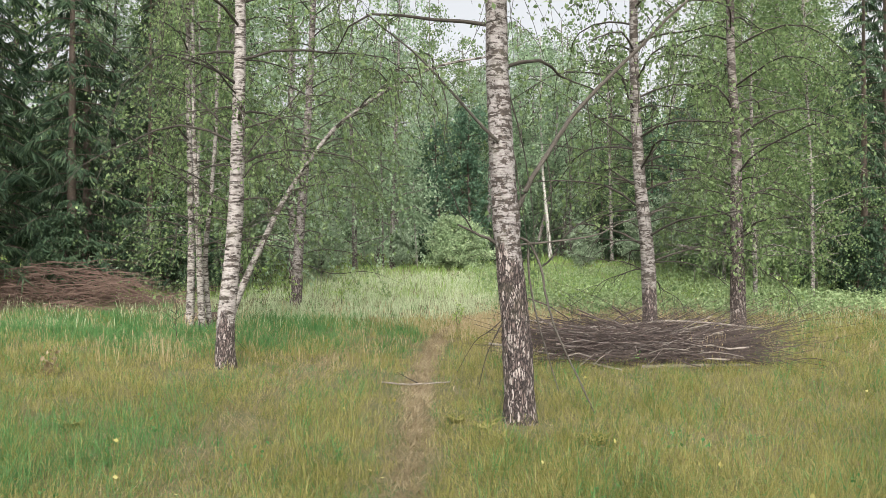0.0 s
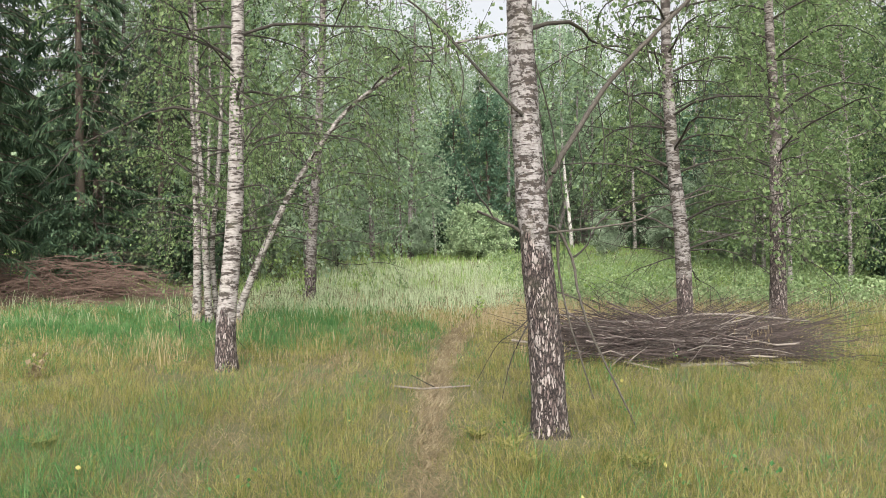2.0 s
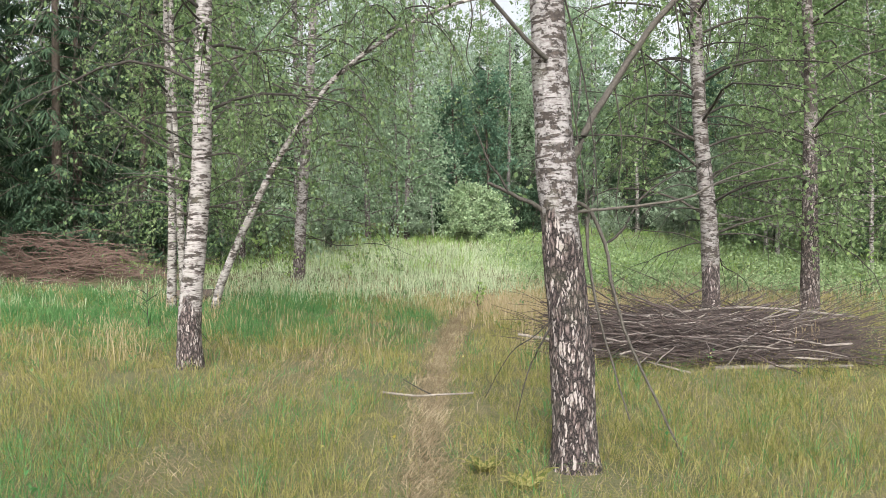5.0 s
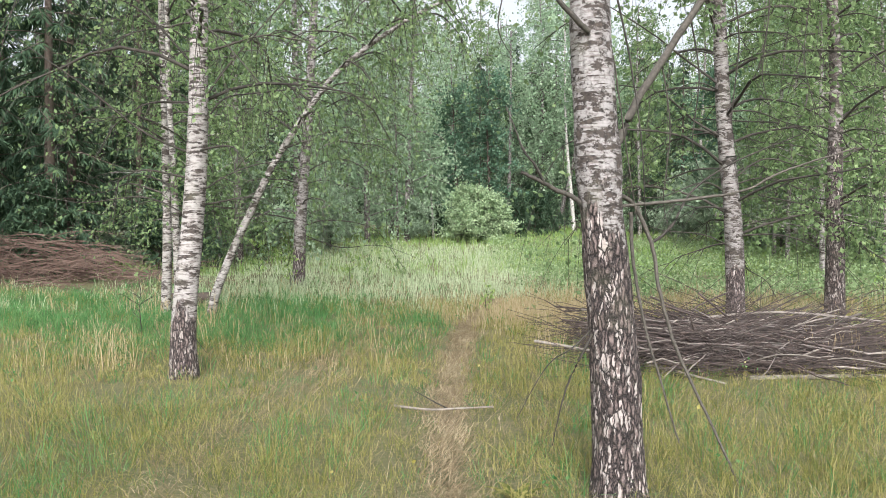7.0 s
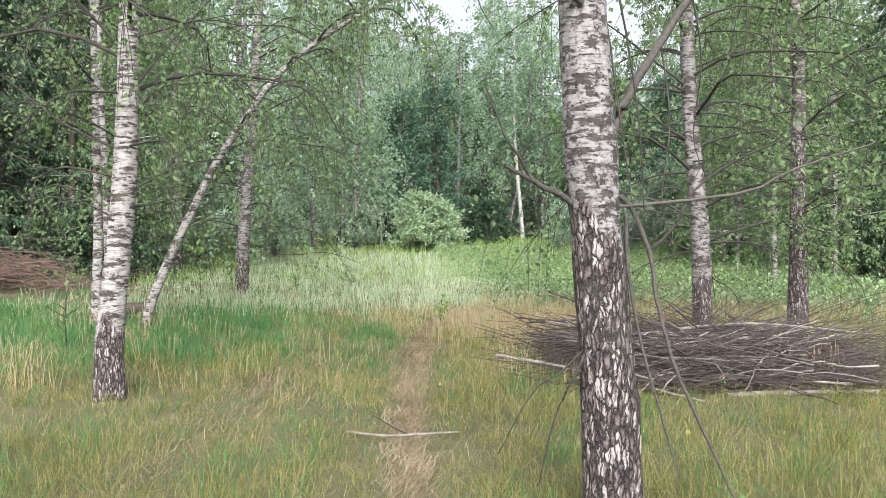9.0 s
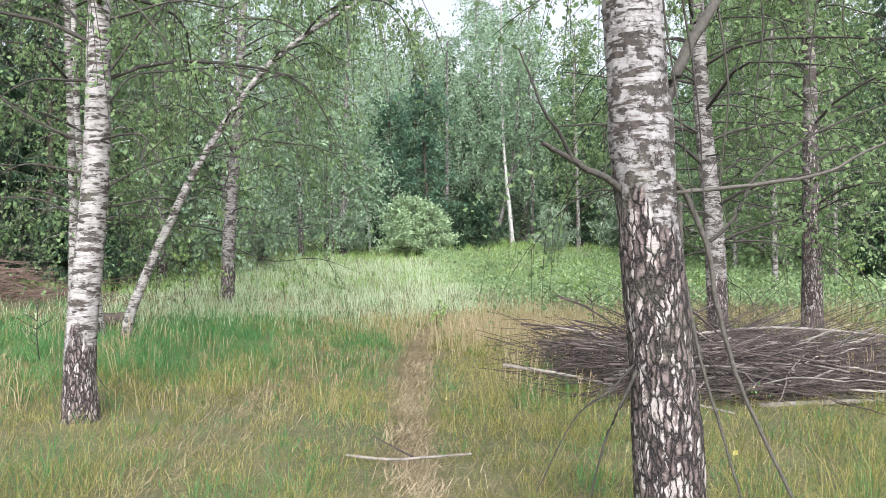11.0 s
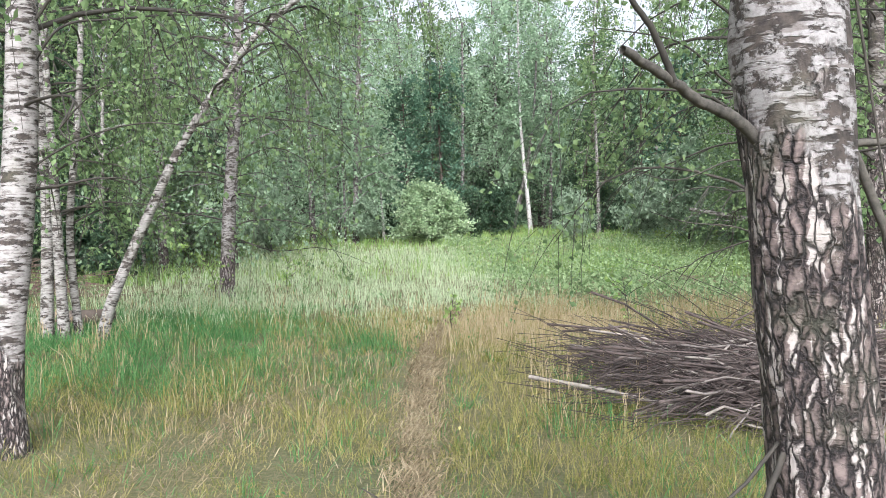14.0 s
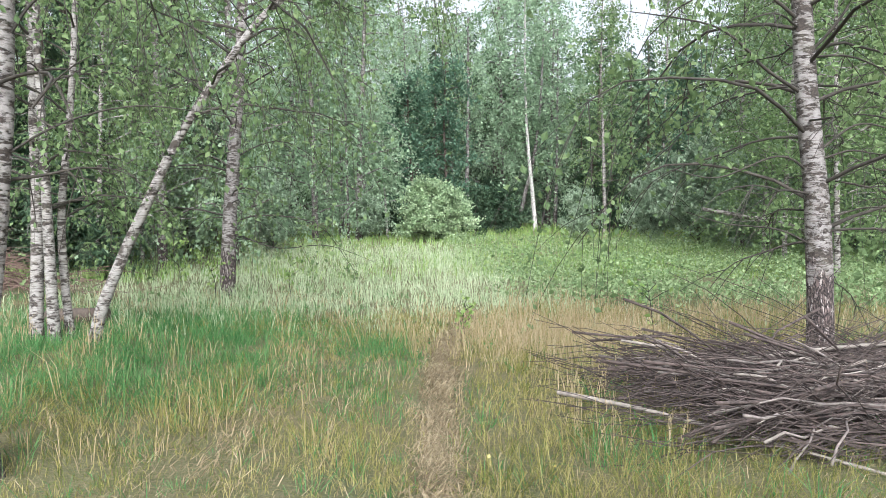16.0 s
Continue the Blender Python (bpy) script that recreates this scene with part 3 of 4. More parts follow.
birch("birch_tree", at, rel(at, [(5.52, 14.2, -0.05), (5.52, 14.2, 1.0), (5.5, 14.2, 2.0), (5.49, 14.2, 3.6), (5.4, 14.2, 5.6), (5.4, 14.2, 10)]),
      0.15, 0.05, BARK_ROUGH, "thick birch with dark rough bark", 47, [
          (rel(at, [(5.45, 14.2, 2.1), (5.0, 14.1, 2.0), (4.5, 14.0, 2.15), (4.0, 13.9, 2.0)]), 0.014, 0.003, TWIG, "limb", False),
          (rel(at, [(5.55, 14.2, 2.6), (6.1, 14.1, 2.55), (6.8, 14.0, 2.2)]), 0.014, 0.003, TWIG, "limb", False),
          (rel(at, [(5.55, 14.2, 1.6), (6.1, 14.1, 1.45), (6.8, 14.0, 1.5)]), 0.012, 0.003, TWIG, "limb", False),
          (rel(at, [(5.45, 14.2, 3.6), (5.1, 14.1, 4.2), (4.8, 14.0, 5.0)]), 0.016, 0.004, TWIG, "limb", True),
      ], limbs=(34, 1.2, 8.5, 3.0), twig=(9, 0.8, 0.8, 16), size=0.055, sides=28, rings=80, bare=(16, 1.2, 4.5, 1.8))


# ---- the forest edge: a few kinds of tree, repeated ----
def forest_tree(name, label, category, seed, height, r0, bark, leaf, limbs, low, length, twigs, twig_length, hang, per, size, flat=0.5, long=1.5, spread=0.15, rise=(0.2, 0.8), taper=0.6, bend=0.3):
    rng = np.random.default_rng(seed)
    tree = tagged(new(name), label, category, group="trees of the forest edge")
    line = [(0, 0, -0.2), (bend * 0.3, 0, height * 0.3), (bend, bend * 0.4, height * 0.65), (bend * 0.8, bend, height)]
    v, f = birch_trunk(line, r0, r0 * 0.15, seed, 9, 18)
    dense = smooth_line(line, 60)
    pieces, lines = [(v, f)], []
    for i in range(limbs):
        t = (i + rng.random()) / limbs
        z = low + (height * 0.97 - low) * t
        k = int(np.argmin(np.abs(dense[:, 2] - z)))
        L = length * rng.uniform(0.6, 1.15) * (1.05 - taper * t)
        c = limb_line(rng, dense[k], i * 2.4 + rng.random(), L, rng.uniform(*rise), rng.uniform(0.2, 0.7) * (1 if hang > 0.3 else 0.5))
        pieces.append(sweep(c, np.linspace(r0 * 0.28, 0.01, len(c)), 3))
        lines.append(c)
    v, f = join(pieces)
    child("trunk", mesh_of("trunk", v, [f], bark, True), tree)
    tw, (lv, lf) = foliage(rng, lines, twigs, twig_length, hang, per, size, 0.15, flat, long, spread)
    child("crown", mesh_of("crown", lv, [lf], leaf), tree)
    return tree


def shoots(rng, base, along, length, width):
    """Narrow pointed needle shoots from each base in the direction along."""
    n = len(base)
    d = along / (np.linalg.norm(along, axis=1, keepdims=True) + 1e-9)
    w = np.cross(d, rng.normal(size=(n, 3)) * 0.5 + np.array([0, 0, 1.0]))
    w = w / (np.linalg.norm(w, axis=1, keepdims=True) + 1e-9) * width
    tip = base + d * length[:, None]
    tip[:, 2] -= length * 0.25
    v = np.stack([base - w * 0.5, base + w * 0.5, tip + w * 0.2, tip - w * 0.2], 1)
    return v.reshape(-1, 3), np.arange(4 * n).reshape(n, 4)


def spruce(name, label, seed, height, low, length, leaf=None):
    """A conifer with tiers of drooping branches, feathered with needle shoots; the lowest branches are bare."""
    rng = np.random.default_rng(seed)
    tree = tagged(new(name), label, "spruce tree", group="spruces of the forest edge")
    v, f = birch_trunk([(0, 0, -0.2), (0, 0, height * 0.5), (0, 0, height)], 0.17, 0.02, seed, 10, 20)
    pieces, base, along = [(v, f)], [], []
    n = 100
    for i in range(n):
        t = (i + rng.random()) / n
        z = low + (height - low) * t
        L = length * (1.05 - t) * rng.uniform(0.65, 1.2) + 0.15
        c = limb_line(rng, (0, 0, z), i * 2.4, L, rng.uniform(-0.15, 0.2), rng.uniform(0.15, 0.5))
        pieces.append(sweep(c, np.linspace(0.022, 0.006, len(c)), 3))
        m = int((30 + 110 * L / length) * (1.0 if z > 1.6 else 0.45))
        u = (0.2 + 0.8 * rng.random(m) ** 0.8) * 7
        k = np.minimum(u.astype(int), 6)
        d = c[k + 1] - c[k]
        d = d / (np.linalg.norm(d, axis=1, keepdims=True) + 1e-9)
        side = np.stack([-d[:, 1], d[:, 0], 0 * u], 1) * np.where(rng.random(m) < 0.5, -1.0, 1.0)[:, None]
        reach = rng.random(m) * 0.22 * L * (1.1 - u / 7)
        p = c[k] + (c[k + 1] - c[k]) * (u - k)[:, None] + side * reach[:, None]
        p[:, 2] -= reach * 0.5
        base.append(p)
        along.append(d * 0.6 + side * 0.6 + rng.normal(size=(m, 3)) * 0.25 - np.array([0, 0, 0.25]))
    v, f = join(pieces)
    child("trunk", mesh_of("trunk", v, [f], SPRUCE_BARK, True), tree)
    base, along = np.concatenate(base), np.concatenate(along)
    lv, lf = shoots(rng, base, along, rng.uniform(0.14, 0.34, len(base)), 0.045)
    child("crown", mesh_of("crown", lv, [lf], leaf or NEEDLE), tree)
    return tree


def plant(first, spots, seed):
    """Copies of a tree at further spots, turned and scaled a little."""
    rng = random.Random(seed)
    for k, (x, y, s) in enumerate(spots):
        m = pose(x, y, float(ground_z(x, y)) - 0.05, 0, 0, rng.uniform(0, 360))
        if k == 0:
            first.matrix_basis = m @ Matrix.Scale(s, 4)
        else:
            c = copy_thing(first, m)
            c.scale = (s, s, s * rng.uniform(0.92, 1.08))


def scatter(seed, x0, x1, y0, y1, n, s0=0.85, s1=1.15):
    rng = random.Random(seed)
    out = []
    for i in range(n):
        f = (i + rng.random()) / n
        out.append((x0 + (x1 - x0) * f, rng.uniform(y0, y1), rng.uniform(s0, s1)))
    return out


# hanging birches, paled by the haze in their leaf colour
weeping = forest_tree("birch_tree", "birch with haze-paled leaves hanging almost to the ground", "birch tree", 61, 15, 0.16, BARK_TALL, LEAF_HAZED, 46, 1.0, 3.0, 8, 1.4, 1.2, 20, 0.095, 0.15, 1.5, 0.10)
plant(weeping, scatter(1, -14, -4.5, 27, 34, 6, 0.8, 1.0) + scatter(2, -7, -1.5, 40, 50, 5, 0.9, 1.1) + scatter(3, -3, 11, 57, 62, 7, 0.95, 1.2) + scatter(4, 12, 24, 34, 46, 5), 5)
tall = forest_tree("birch_tree", "tall birch with airy yellowish-green crown", "birch tree", 67, 17, 0.15, BARK_SLIM, LEAF_BIRCH, 42, 3.5, 3.2, 8, 1.2, 0.9, 18, 0.105, 0.2, 1.5, 0.11)
plant(tall, [(0.3, 67, 1.25), (3.2, 70, 1.2)] + scatter(6, -18, -6, 34, 42, 7) + scatter(7, -6, 22, 62, 72, 11, 0.95, 1.2) + scatter(8, 11, 27, 38, 52, 6), 9)
close = forest_tree("birch_tree", "young birch with fine hanging leaves beside the meadow", "birch tree", 69, 11, 0.075, BARK_SLIM, LEAF_BIRCH, 56, 0.9, 2.6, 10, 0.9, 0.9, 20, 0.06, 0.3, 1.5, 0.08)
plant(close, [(9.2, 22.5, 1.0), (12.6, 26, 1.1), (11.3, 23.5, 0.9), (10.2, 27, 1.0), (-7.4, 25, 1.0), (-7.6, 29, 1.0), (11.0, 30, 1.0)], 10)
aspen = forest_tree("aspen_tree", "bluish-green broadleaf tree at the meadow's end", "broadleaf tree", 71, 10, 0.14, SPRUCE_BARK, LEAF_BLUE, 44, 0.8, 2.8, 9, 0.8, 0.05, 17, 0.15, 0.75, 1.2, 0.14, (0.0, 0.35))
plant(aspen, [(0.6, 50, 0.9), (2.6, 52, 0.95), (10.0, 65, 1.0), (16, 50, 1.1), (20, 47, 1.0), (-9, 45, 0.9), (-15, 34, 0.9)], 11)
oak = forest_tree("broadleaf_tree", "leafy green broadleaf tree at the forest edge", "broadleaf tree", 73, 12, 0.2, SPRUCE_BARK, LEAF_OAK, 42, 1.2, 3.6, 9, 1.0, 0.1, 18, 0.14, 0.65, 1.2, 0.14, (0.0, 0.5))
plant(oak, [(15.0, 41, 0.85), (17, 44, 1.0), (18, 36, 0.9), (11.5, 66, 0.8), (6.5, 62, 1.0), (13.5, 60, 1.1), (-6, 52, 1.0), (-12, 46, 1.0), (22, 42, 1.1), (16.5, 30, 0.7)], 12)
willow = forest_tree("willow_bush", "grey-green willow bush at the meadow's edge", "bush", 79, 3.4, 0.05, TWIG, LEAF_WILLOW, 54, 0.15, 2.0, 10, 0.55, 0.15, 14, 0.09, 0.55, 2.0, 0.08, (0.4, 1.1), 0.55, 0.1)
round_bush = forest_tree("round_bush", "rounded pale green bush standing alone in the meadow", "bush", 80, 2.6, 0.05, TWIG, LEAF_BUSH, 120, 0.1, 2.5, 12, 0.42, 0.1, 18, 0.08, 0.65, 1.6, 0.08, (0.1, 0.55), 0.62, 0.1)
plant(round_bush, [(1.4, 42, 1.0)], 16)
plant(willow, [(-1.6, 43.5, 0.55), (10.6, 40, 0.75), (11.4, 36.5, 1.15), (12.5, 33, 1.1), (7.8, 41, 0.6), (14.5, 31, 1.0), (-4.8, 35, 0.7), (-6.8, 31, 0.8), (17, 28, 0.9), (-9.5, 27, 0.7)], 13)
dark = spruce("spruce_tree", "dark green spruce with drooping branches", 83, 14, 0.6, 2.8)
# the first two spots, at the left view edge, are added to shade the ground beyond
plant(dark, [(-12.6, 17.6, 1.0), (-13.8, 21.0, 1.1), (-11.0, 24.5, 1.0), (-13.5, 24, 1.1), (-9.3, 26.5, 0.8), (-12, 28, 1.1), (-15.5, 26, 1.0), (-10.5, 31, 1.1), (-8.0, 34, 1.0), (13.4, 24.5, 0.8), (15.5, 27, 1.0), (11.5, 54, 0.55), (13.2, 56, 0.65), (12.2, 60, 0.7), (15, 58, 0.8), (-17, 30, 1.2), (-12.5, 37, 1.2), (18, 29, 1.0), (14.6, 53, 0.8), (2.2, 58, 0.9), (5.0, 64, 1.0), (-19.5, 31, 1.25), (-18.5, 36, 1.25)], 14)
shrub = forest_tree("young_spruce", "young dark spruce growing low at the edge", "young tree", 89, 2.6, 0.04, SPRUCE_BARK, NEEDLE, 40, 0.1, 1.3, 8, 0.4, 0.1, 12, 0.07, 0.7, 2.6, 0.08)
plant(shrub, [(-8.6, 26, 1.0), (11.2, 55, 1.3), (12.0, 52, 1.0), (5.4, 57, 1.2), (3.8, 48, 0.9), (5.0, 50, 1.0), (6.3, 52, 1.0), (-0.6, 48, 0.7), (-7.0, 24.8, 0.7), (12.6, 23.5, 0.8), (-10.5, 22.8, 0.9)], 15)

# far woods that close the view, their haze put into the leaf colour
rng = np.random.default_rng(97)
fn = 42000
ang = rng.uniform(radians(40), radians(140), fn)
dist = rng.uniform(78, 92, fn)
fx, fy = np.cos(ang) * dist, np.sin(ang) * dist
fz = ground_z(fx, fy) + (12.5 + 2.5 * waves(fx, fy, 0.35) + 1.5 * waves(fx, fy, 1.3)) * rng.random(fn) ** 0.8
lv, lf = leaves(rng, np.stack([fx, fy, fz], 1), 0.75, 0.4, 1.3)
tagged(new("far_woods", mesh_of("far_woods", lv, [lf], LEAF_HAZED)), "dense green woods behind the clearing", "woods", kind="stuff")

# the white birch stem and thin stem at the meadow's end
at = (8.2, 55, float(ground_z(8.2, 55)) + 0.35)
birch("birch_tree", at, [(0, 0, -0.4), (-0.2, 0, 2), (-0.45, 0, 4.6), (-0.62, 0, 7.7), (-0.7, 0, 15)], 0.15, 0.05, BARK_WHITE, "white-stemmed birch at the meadow's end", 51, limbs=(30, 3.2, 15, 3.0), twig=(10, 1.3, 1.1, 14), size=0.14, leaf=LEAF_HAZED)
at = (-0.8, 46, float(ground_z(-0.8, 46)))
birch("birch_sapling", at, [(0, 0, -0.2), (-0.05, 0, 1.2), (-0.15, 0, 2.6), (-0.2, 0, 5)], 0.07, 0.02, BARK_WHITE, "thin white birch stem at the meadow's end", 53, limbs=(14, 2.0, 5, 1.3), twig=(8, 0.7, 0.8, 14), size=0.12, leaf=LEAF_HAZED)

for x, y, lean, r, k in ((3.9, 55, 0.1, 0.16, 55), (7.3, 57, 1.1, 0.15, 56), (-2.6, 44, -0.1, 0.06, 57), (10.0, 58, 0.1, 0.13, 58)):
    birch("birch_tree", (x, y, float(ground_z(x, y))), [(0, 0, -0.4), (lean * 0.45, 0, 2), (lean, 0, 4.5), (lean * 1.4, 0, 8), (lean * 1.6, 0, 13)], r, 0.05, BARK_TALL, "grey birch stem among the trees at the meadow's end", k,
          limbs=(22, 4.5, 13, 2.8), twig=(8, 1.2, 1.1, 14), size=0.13, leaf=LEAF_HAZED)

# ---- grass, herbs and litter ----
def wedge(rng, n, y0, y1, margin=1.0):
    """Random places over the clearing, denser where it is nearer."""
    y = y0 + (y1 - y0) * rng.random(n) ** 1.5
    w = 0.56 * (y + 0.6) + margin
    return (rng.random(n) * 2 - 1) * w - 0.03 * y, y


def ell(x, y, cx, cy, rx, ry):
    return np.exp(-(((x - cx) / rx) ** 2 + ((y - cy) / ry) ** 2) ** 2)


def zones(x, y):
    """Weights of green, pale, pink and herb growth."""
    w = 0.5 + 0.5 * waves(x, y, 2.1)
    green = np.clip(ell(x, y, -3.2, 14.3, 2.3, 3.0) + ell(x, y, -7, 16, 4.0, 3.6) + 0.6 * ell(x, y, -3.0, 5.4, 1.3, 1.5) + 0.6 * ell(x, y, -0.6, 13, 0.5, 2.2) + 0.5 * ell(x, y, -3, 19, 2.5, 2.5), 0, 1)
    pale = np.clip((y - 16.5) / 3, 0, 1) * np.clip((40 - y) / 6, 0, 1) * np.clip((3.2 - x + (y - 18) * 0.02) / 2, 0, 1) * np.clip((x + 7) / 2.5, 0, 1)
    pink = ell(x, y, 1.3, 15.0, 1.35, 2.0) + 0.4 * ell(x, y, 3.5, 16, 3, 2)
    herb = np.clip((y - 17) / 3, 0, 1) * np.clip((x - 1.2) / 1.5, 0, 1)
    return green * (0.7 + 0.5 * w), pale, pink, herb


def tread(x, y):
    """1 on the path and the trail, 0 away from them."""
    jag = 0.09 * waves(x, y, 6.0)
    a = 1 / (1 + np.exp(np.minimum((off_line(x, y, PATH_LINE) + 1.2 * jag - 0.085) / 0.045, 50)))
    b = np.clip((13 - y) / 5, 0.1, 0.5) / (1 + np.exp(np.minimum((off_line(x, y, TRAIL_LINE) + 2.2 * jag - 0.24) / 0.08, 50)))
    worn = 0.75 * ell(x, y, -2.5, 9.1, 1.1, 0.8) * (0.6 + 0.4 * waves(x, y, 4.0))
    worn = np.maximum(worn, 0.85 * ell(x, y, 0.66, 6.1, 0.4, 0.42))
    return np.maximum(np.maximum(a, b), worn)


def grass(name, label, material, seed, n, y0, y1, weight, tuft, height, width, lean, heads=0.0, head=0.08):
    """Tufts of blades over the clearing where weight lets them grow; part of the blades carry seed heads."""
    rng = np.random.default_rng(seed)
    x, y = wedge(rng, n, y0, y1)
    keep = rng.random(n) < weight(x, y)
    x, y = x[keep], y[keep]
    m = len(x)
    far = np.clip(y / 9, 0.8, 6)
    vigour = rng.uniform(0.45, 1.25, m)
    tx, ty = np.repeat(x, tuft), np.repeat(y, tuft)
    tf, tv = np.repeat(far, tuft), np.repeat(vigour, tuft)
    r = 0.055 * tf**0.6 * tv
    dx, dy = rng.normal(size=m * tuft) * r, rng.normal(size=m * tuft) * r
    tx, ty = tx + dx, ty + dy
    t = tread(tx, ty)
    ok = rng.random(m * tuft) > t
    tx, ty, tf, tv, t, dx, dy = (q[ok] for q in (tx, ty, tf, tv, t, dx, dy))
    k = len(tx)
    h = rng.uniform(height[0], height[1], k) * tv * (0.85 + 0.3 * waves(tx, ty, 1.7)) * (1 - 0.7 * t)
    h *= np.clip(0.4 + off_line(tx, ty, PATH_LINE) * 1.1, 0.4, 1)
    root = np.stack([tx, ty, ground_z(tx, ty) - 0.02], 1)
    ln = np.abs(rng.normal(size=k)) * lean + 0.12
    v, q, tri = blades(rng, root, h, width * tf * rng.uniform(0.6, 1.3, k), ln, np.arctan2(dy, dx) + rng.normal(size=k) * 0.7)
    vs, qs, ts = [v], [q], [tri]
    if heads:
        sel = rng.random(k) < heads
        tips = v.reshape(-1, 5, 3)[sel, 4]
        hn = 3
        tp = np.repeat(tips, hn, 0) - np.array([0, 0, 1.0]) * (rng.random(len(tips) * hn) * head)[:, None]
        w = np.repeat(tf[sel], hn)
        v2, q2, t2 = blades(rng, tp, np.full(len(tp), head * 0.7), 0.0032 * w, np.abs(rng.normal(size=len(tp))) * 0.5)
        vs.append(v2), qs.append(q2 + len(v)), ts.append(t2 + len(v))
    ob = new(name, mesh_of(name, np.concatenate(vs), [np.concatenate(qs), np.concatenate(ts)], material))
    return tagged(ob, label, "grass", kind="stuff")


grass("straw_grass", "tall dry yellowish meadow grass with seed heads", GRASS_STRAW, 101, 11500, 3.2, 19, lambda x, y: np.clip(1.0 - 0.85 * zones(x, y)[0] - zones(x, y)[1] * 0.8 - zones(x, y)[3], 0, 1), 17, (0.11, 0.32), 0.0034, 1.2, 0.10)
grass("green_grass", "lush green meadow grass", GRASS_GREEN, 102, 17000, 3.2, 22, lambda x, y: np.clip(0.85 * zones(x, y)[0] + 0.10, 0, 1) * (1 - zones(x, y)[1] * 0.7), 17, (0.15, 0.36), 0.0046, 1.1)
grass("pink_grass", "reddish feathery grass in seed", GRASS_PINK, 103, 8000, 10, 20, lambda x, y: np.clip(zones(x, y)[2] + 0.04, 0, 1), 8, (0.3, 0.55), 0.0045, 0.3, 0.6, 0.12)
grass("pale_grass", "pale silvery grass in the middle of the meadow", GRASS_PALE, 104, 13000, 15.5, 42, lambda x, y: np.clip(zones(x, y)[1] + 0.08, 0, 1), 6, (0.25, 0.5), 0.0038, 0.5, 0.15, 0.1)
grass("far_grass", "yellow-green grass at the meadow's end", HERB, 105, 7000, 24, 62, lambda x, y: np.clip(1 - 0.75 * zones(x, y)[1], 0, 1), 6, (0.3, 0.6), 0.006, 0.4)

# the meadow goes on behind and beside the walk
rng = np.random.default_rng(107)
x, y = rng.uniform(-14, 14, 7000), rng.uniform(-9, 14, 7000)
out = np.abs(x + 0.03 * y) > 0.56 * np.maximum(y + 0.6, -2) + 0.9
out |= y < 3.2
x, y = np.repeat(x[out], 8), np.repeat(y[out], 8)
x, y = x + rng.normal(size=len(x)) * 0.08, y + rng.normal(size=len(x)) * 0.08
ok = rng.random(len(x)) > tread(x, y)
x, y = x[ok], y[ok]
v, q, tri = blades(rng, np.stack([x, y, ground_z(x, y) - 0.02], 1), rng.uniform(0.12, 0.34, len(x)), np.full(len(x), 0.02), np.abs(rng.normal(size=len(x))) + 0.2)
tagged(new("meadow_grass", mesh_of("meadow_grass", v, [q, tri], GRASS_STRAW)), "yellowish meadow grass around the footpath", "grass", kind="stuff")

# short dry thatch close to the soil
rng = np.random.default_rng(111)
x, y = wedge(rng, 26000, 3.0, 20)
r = np.stack([x, y, ground_z(x, y) + 0.004], 1)
v, q, tri = blades(rng, r, rng.uniform(0.04, 0.13, len(x)), 0.004 * np.clip(y / 8, 0.8, 3), rng.uniform(0.8, 2.2, len(x)))
pn = 12000
py = rng.uniform(3.0, 18.5, pn)
on_trail = rng.random(pn) < 0.22
px = np.where(on_trail, np.interp(py, TRAIL_LINE[:, 1], TRAIL_LINE[:, 0]), np.interp(py, PATH_LINE[:, 1], PATH_LINE[:, 0])) + rng.normal(size=pn) * np.where(on_trail, 0.22, 0.09)
v2, q2, t2 = blades(rng, np.stack([px, py, ground_z(px, py) + 0.006], 1), rng.uniform(0.03, 0.1, pn), 0.006 * np.clip(py / 8, 0.8, 3), rng.uniform(1.2, 3.0, pn))
v, q, tri = np.concatenate([v, v2]), np.concatenate([q, q2 + len(v)]), np.concatenate([tri, t2 + len(v)])
tagged(new("dry_thatch", mesh_of("dry_thatch", v, [q, tri], LITTER)), "flattened dry grass and litter on the ground", "grass litter", kind="stuff")

# brambles and nettles
rng = np.random.default_rng(121)
x, y = wedge(rng, 12000, 16.5, 42)
keep = rng.random(len(x)) < zones(x, y)[3] * (0.75 + 0.25 * waves(x, y, 0.9))
x, y = x[keep], y[keep]
h = (0.45 + 0.2 * waves(x, y, 0.8)) * rng.uniform(0.6, 1.2, len(x))
c = np.repeat(np.stack([x, y, ground_z(x, y)], 1), 12, 0)
c[:, :2] += rng.normal(size=(len(c), 2)) * 0.14
c[:, 2] += np.repeat(h, 12) * (0.35 + 0.65 * rng.random(len(c)))
lv, lf = leaves(rng, c, 0.058, 0.8, 1.25)
tagged(new("bramble_patch", mesh_of("bramble_patch", lv, [lf], BRAMBLE)), "low patch of leafy brambles and nettles", "brambles", kind="stuff")

# ---- brush pile ----
rng = np.random.default_rng(131)
pile = tagged(new("brush_pile"), "long heap of cut birch branches and brushwood on the grass", "brush pile")
pile.location = (3.0, 11.0, 0)


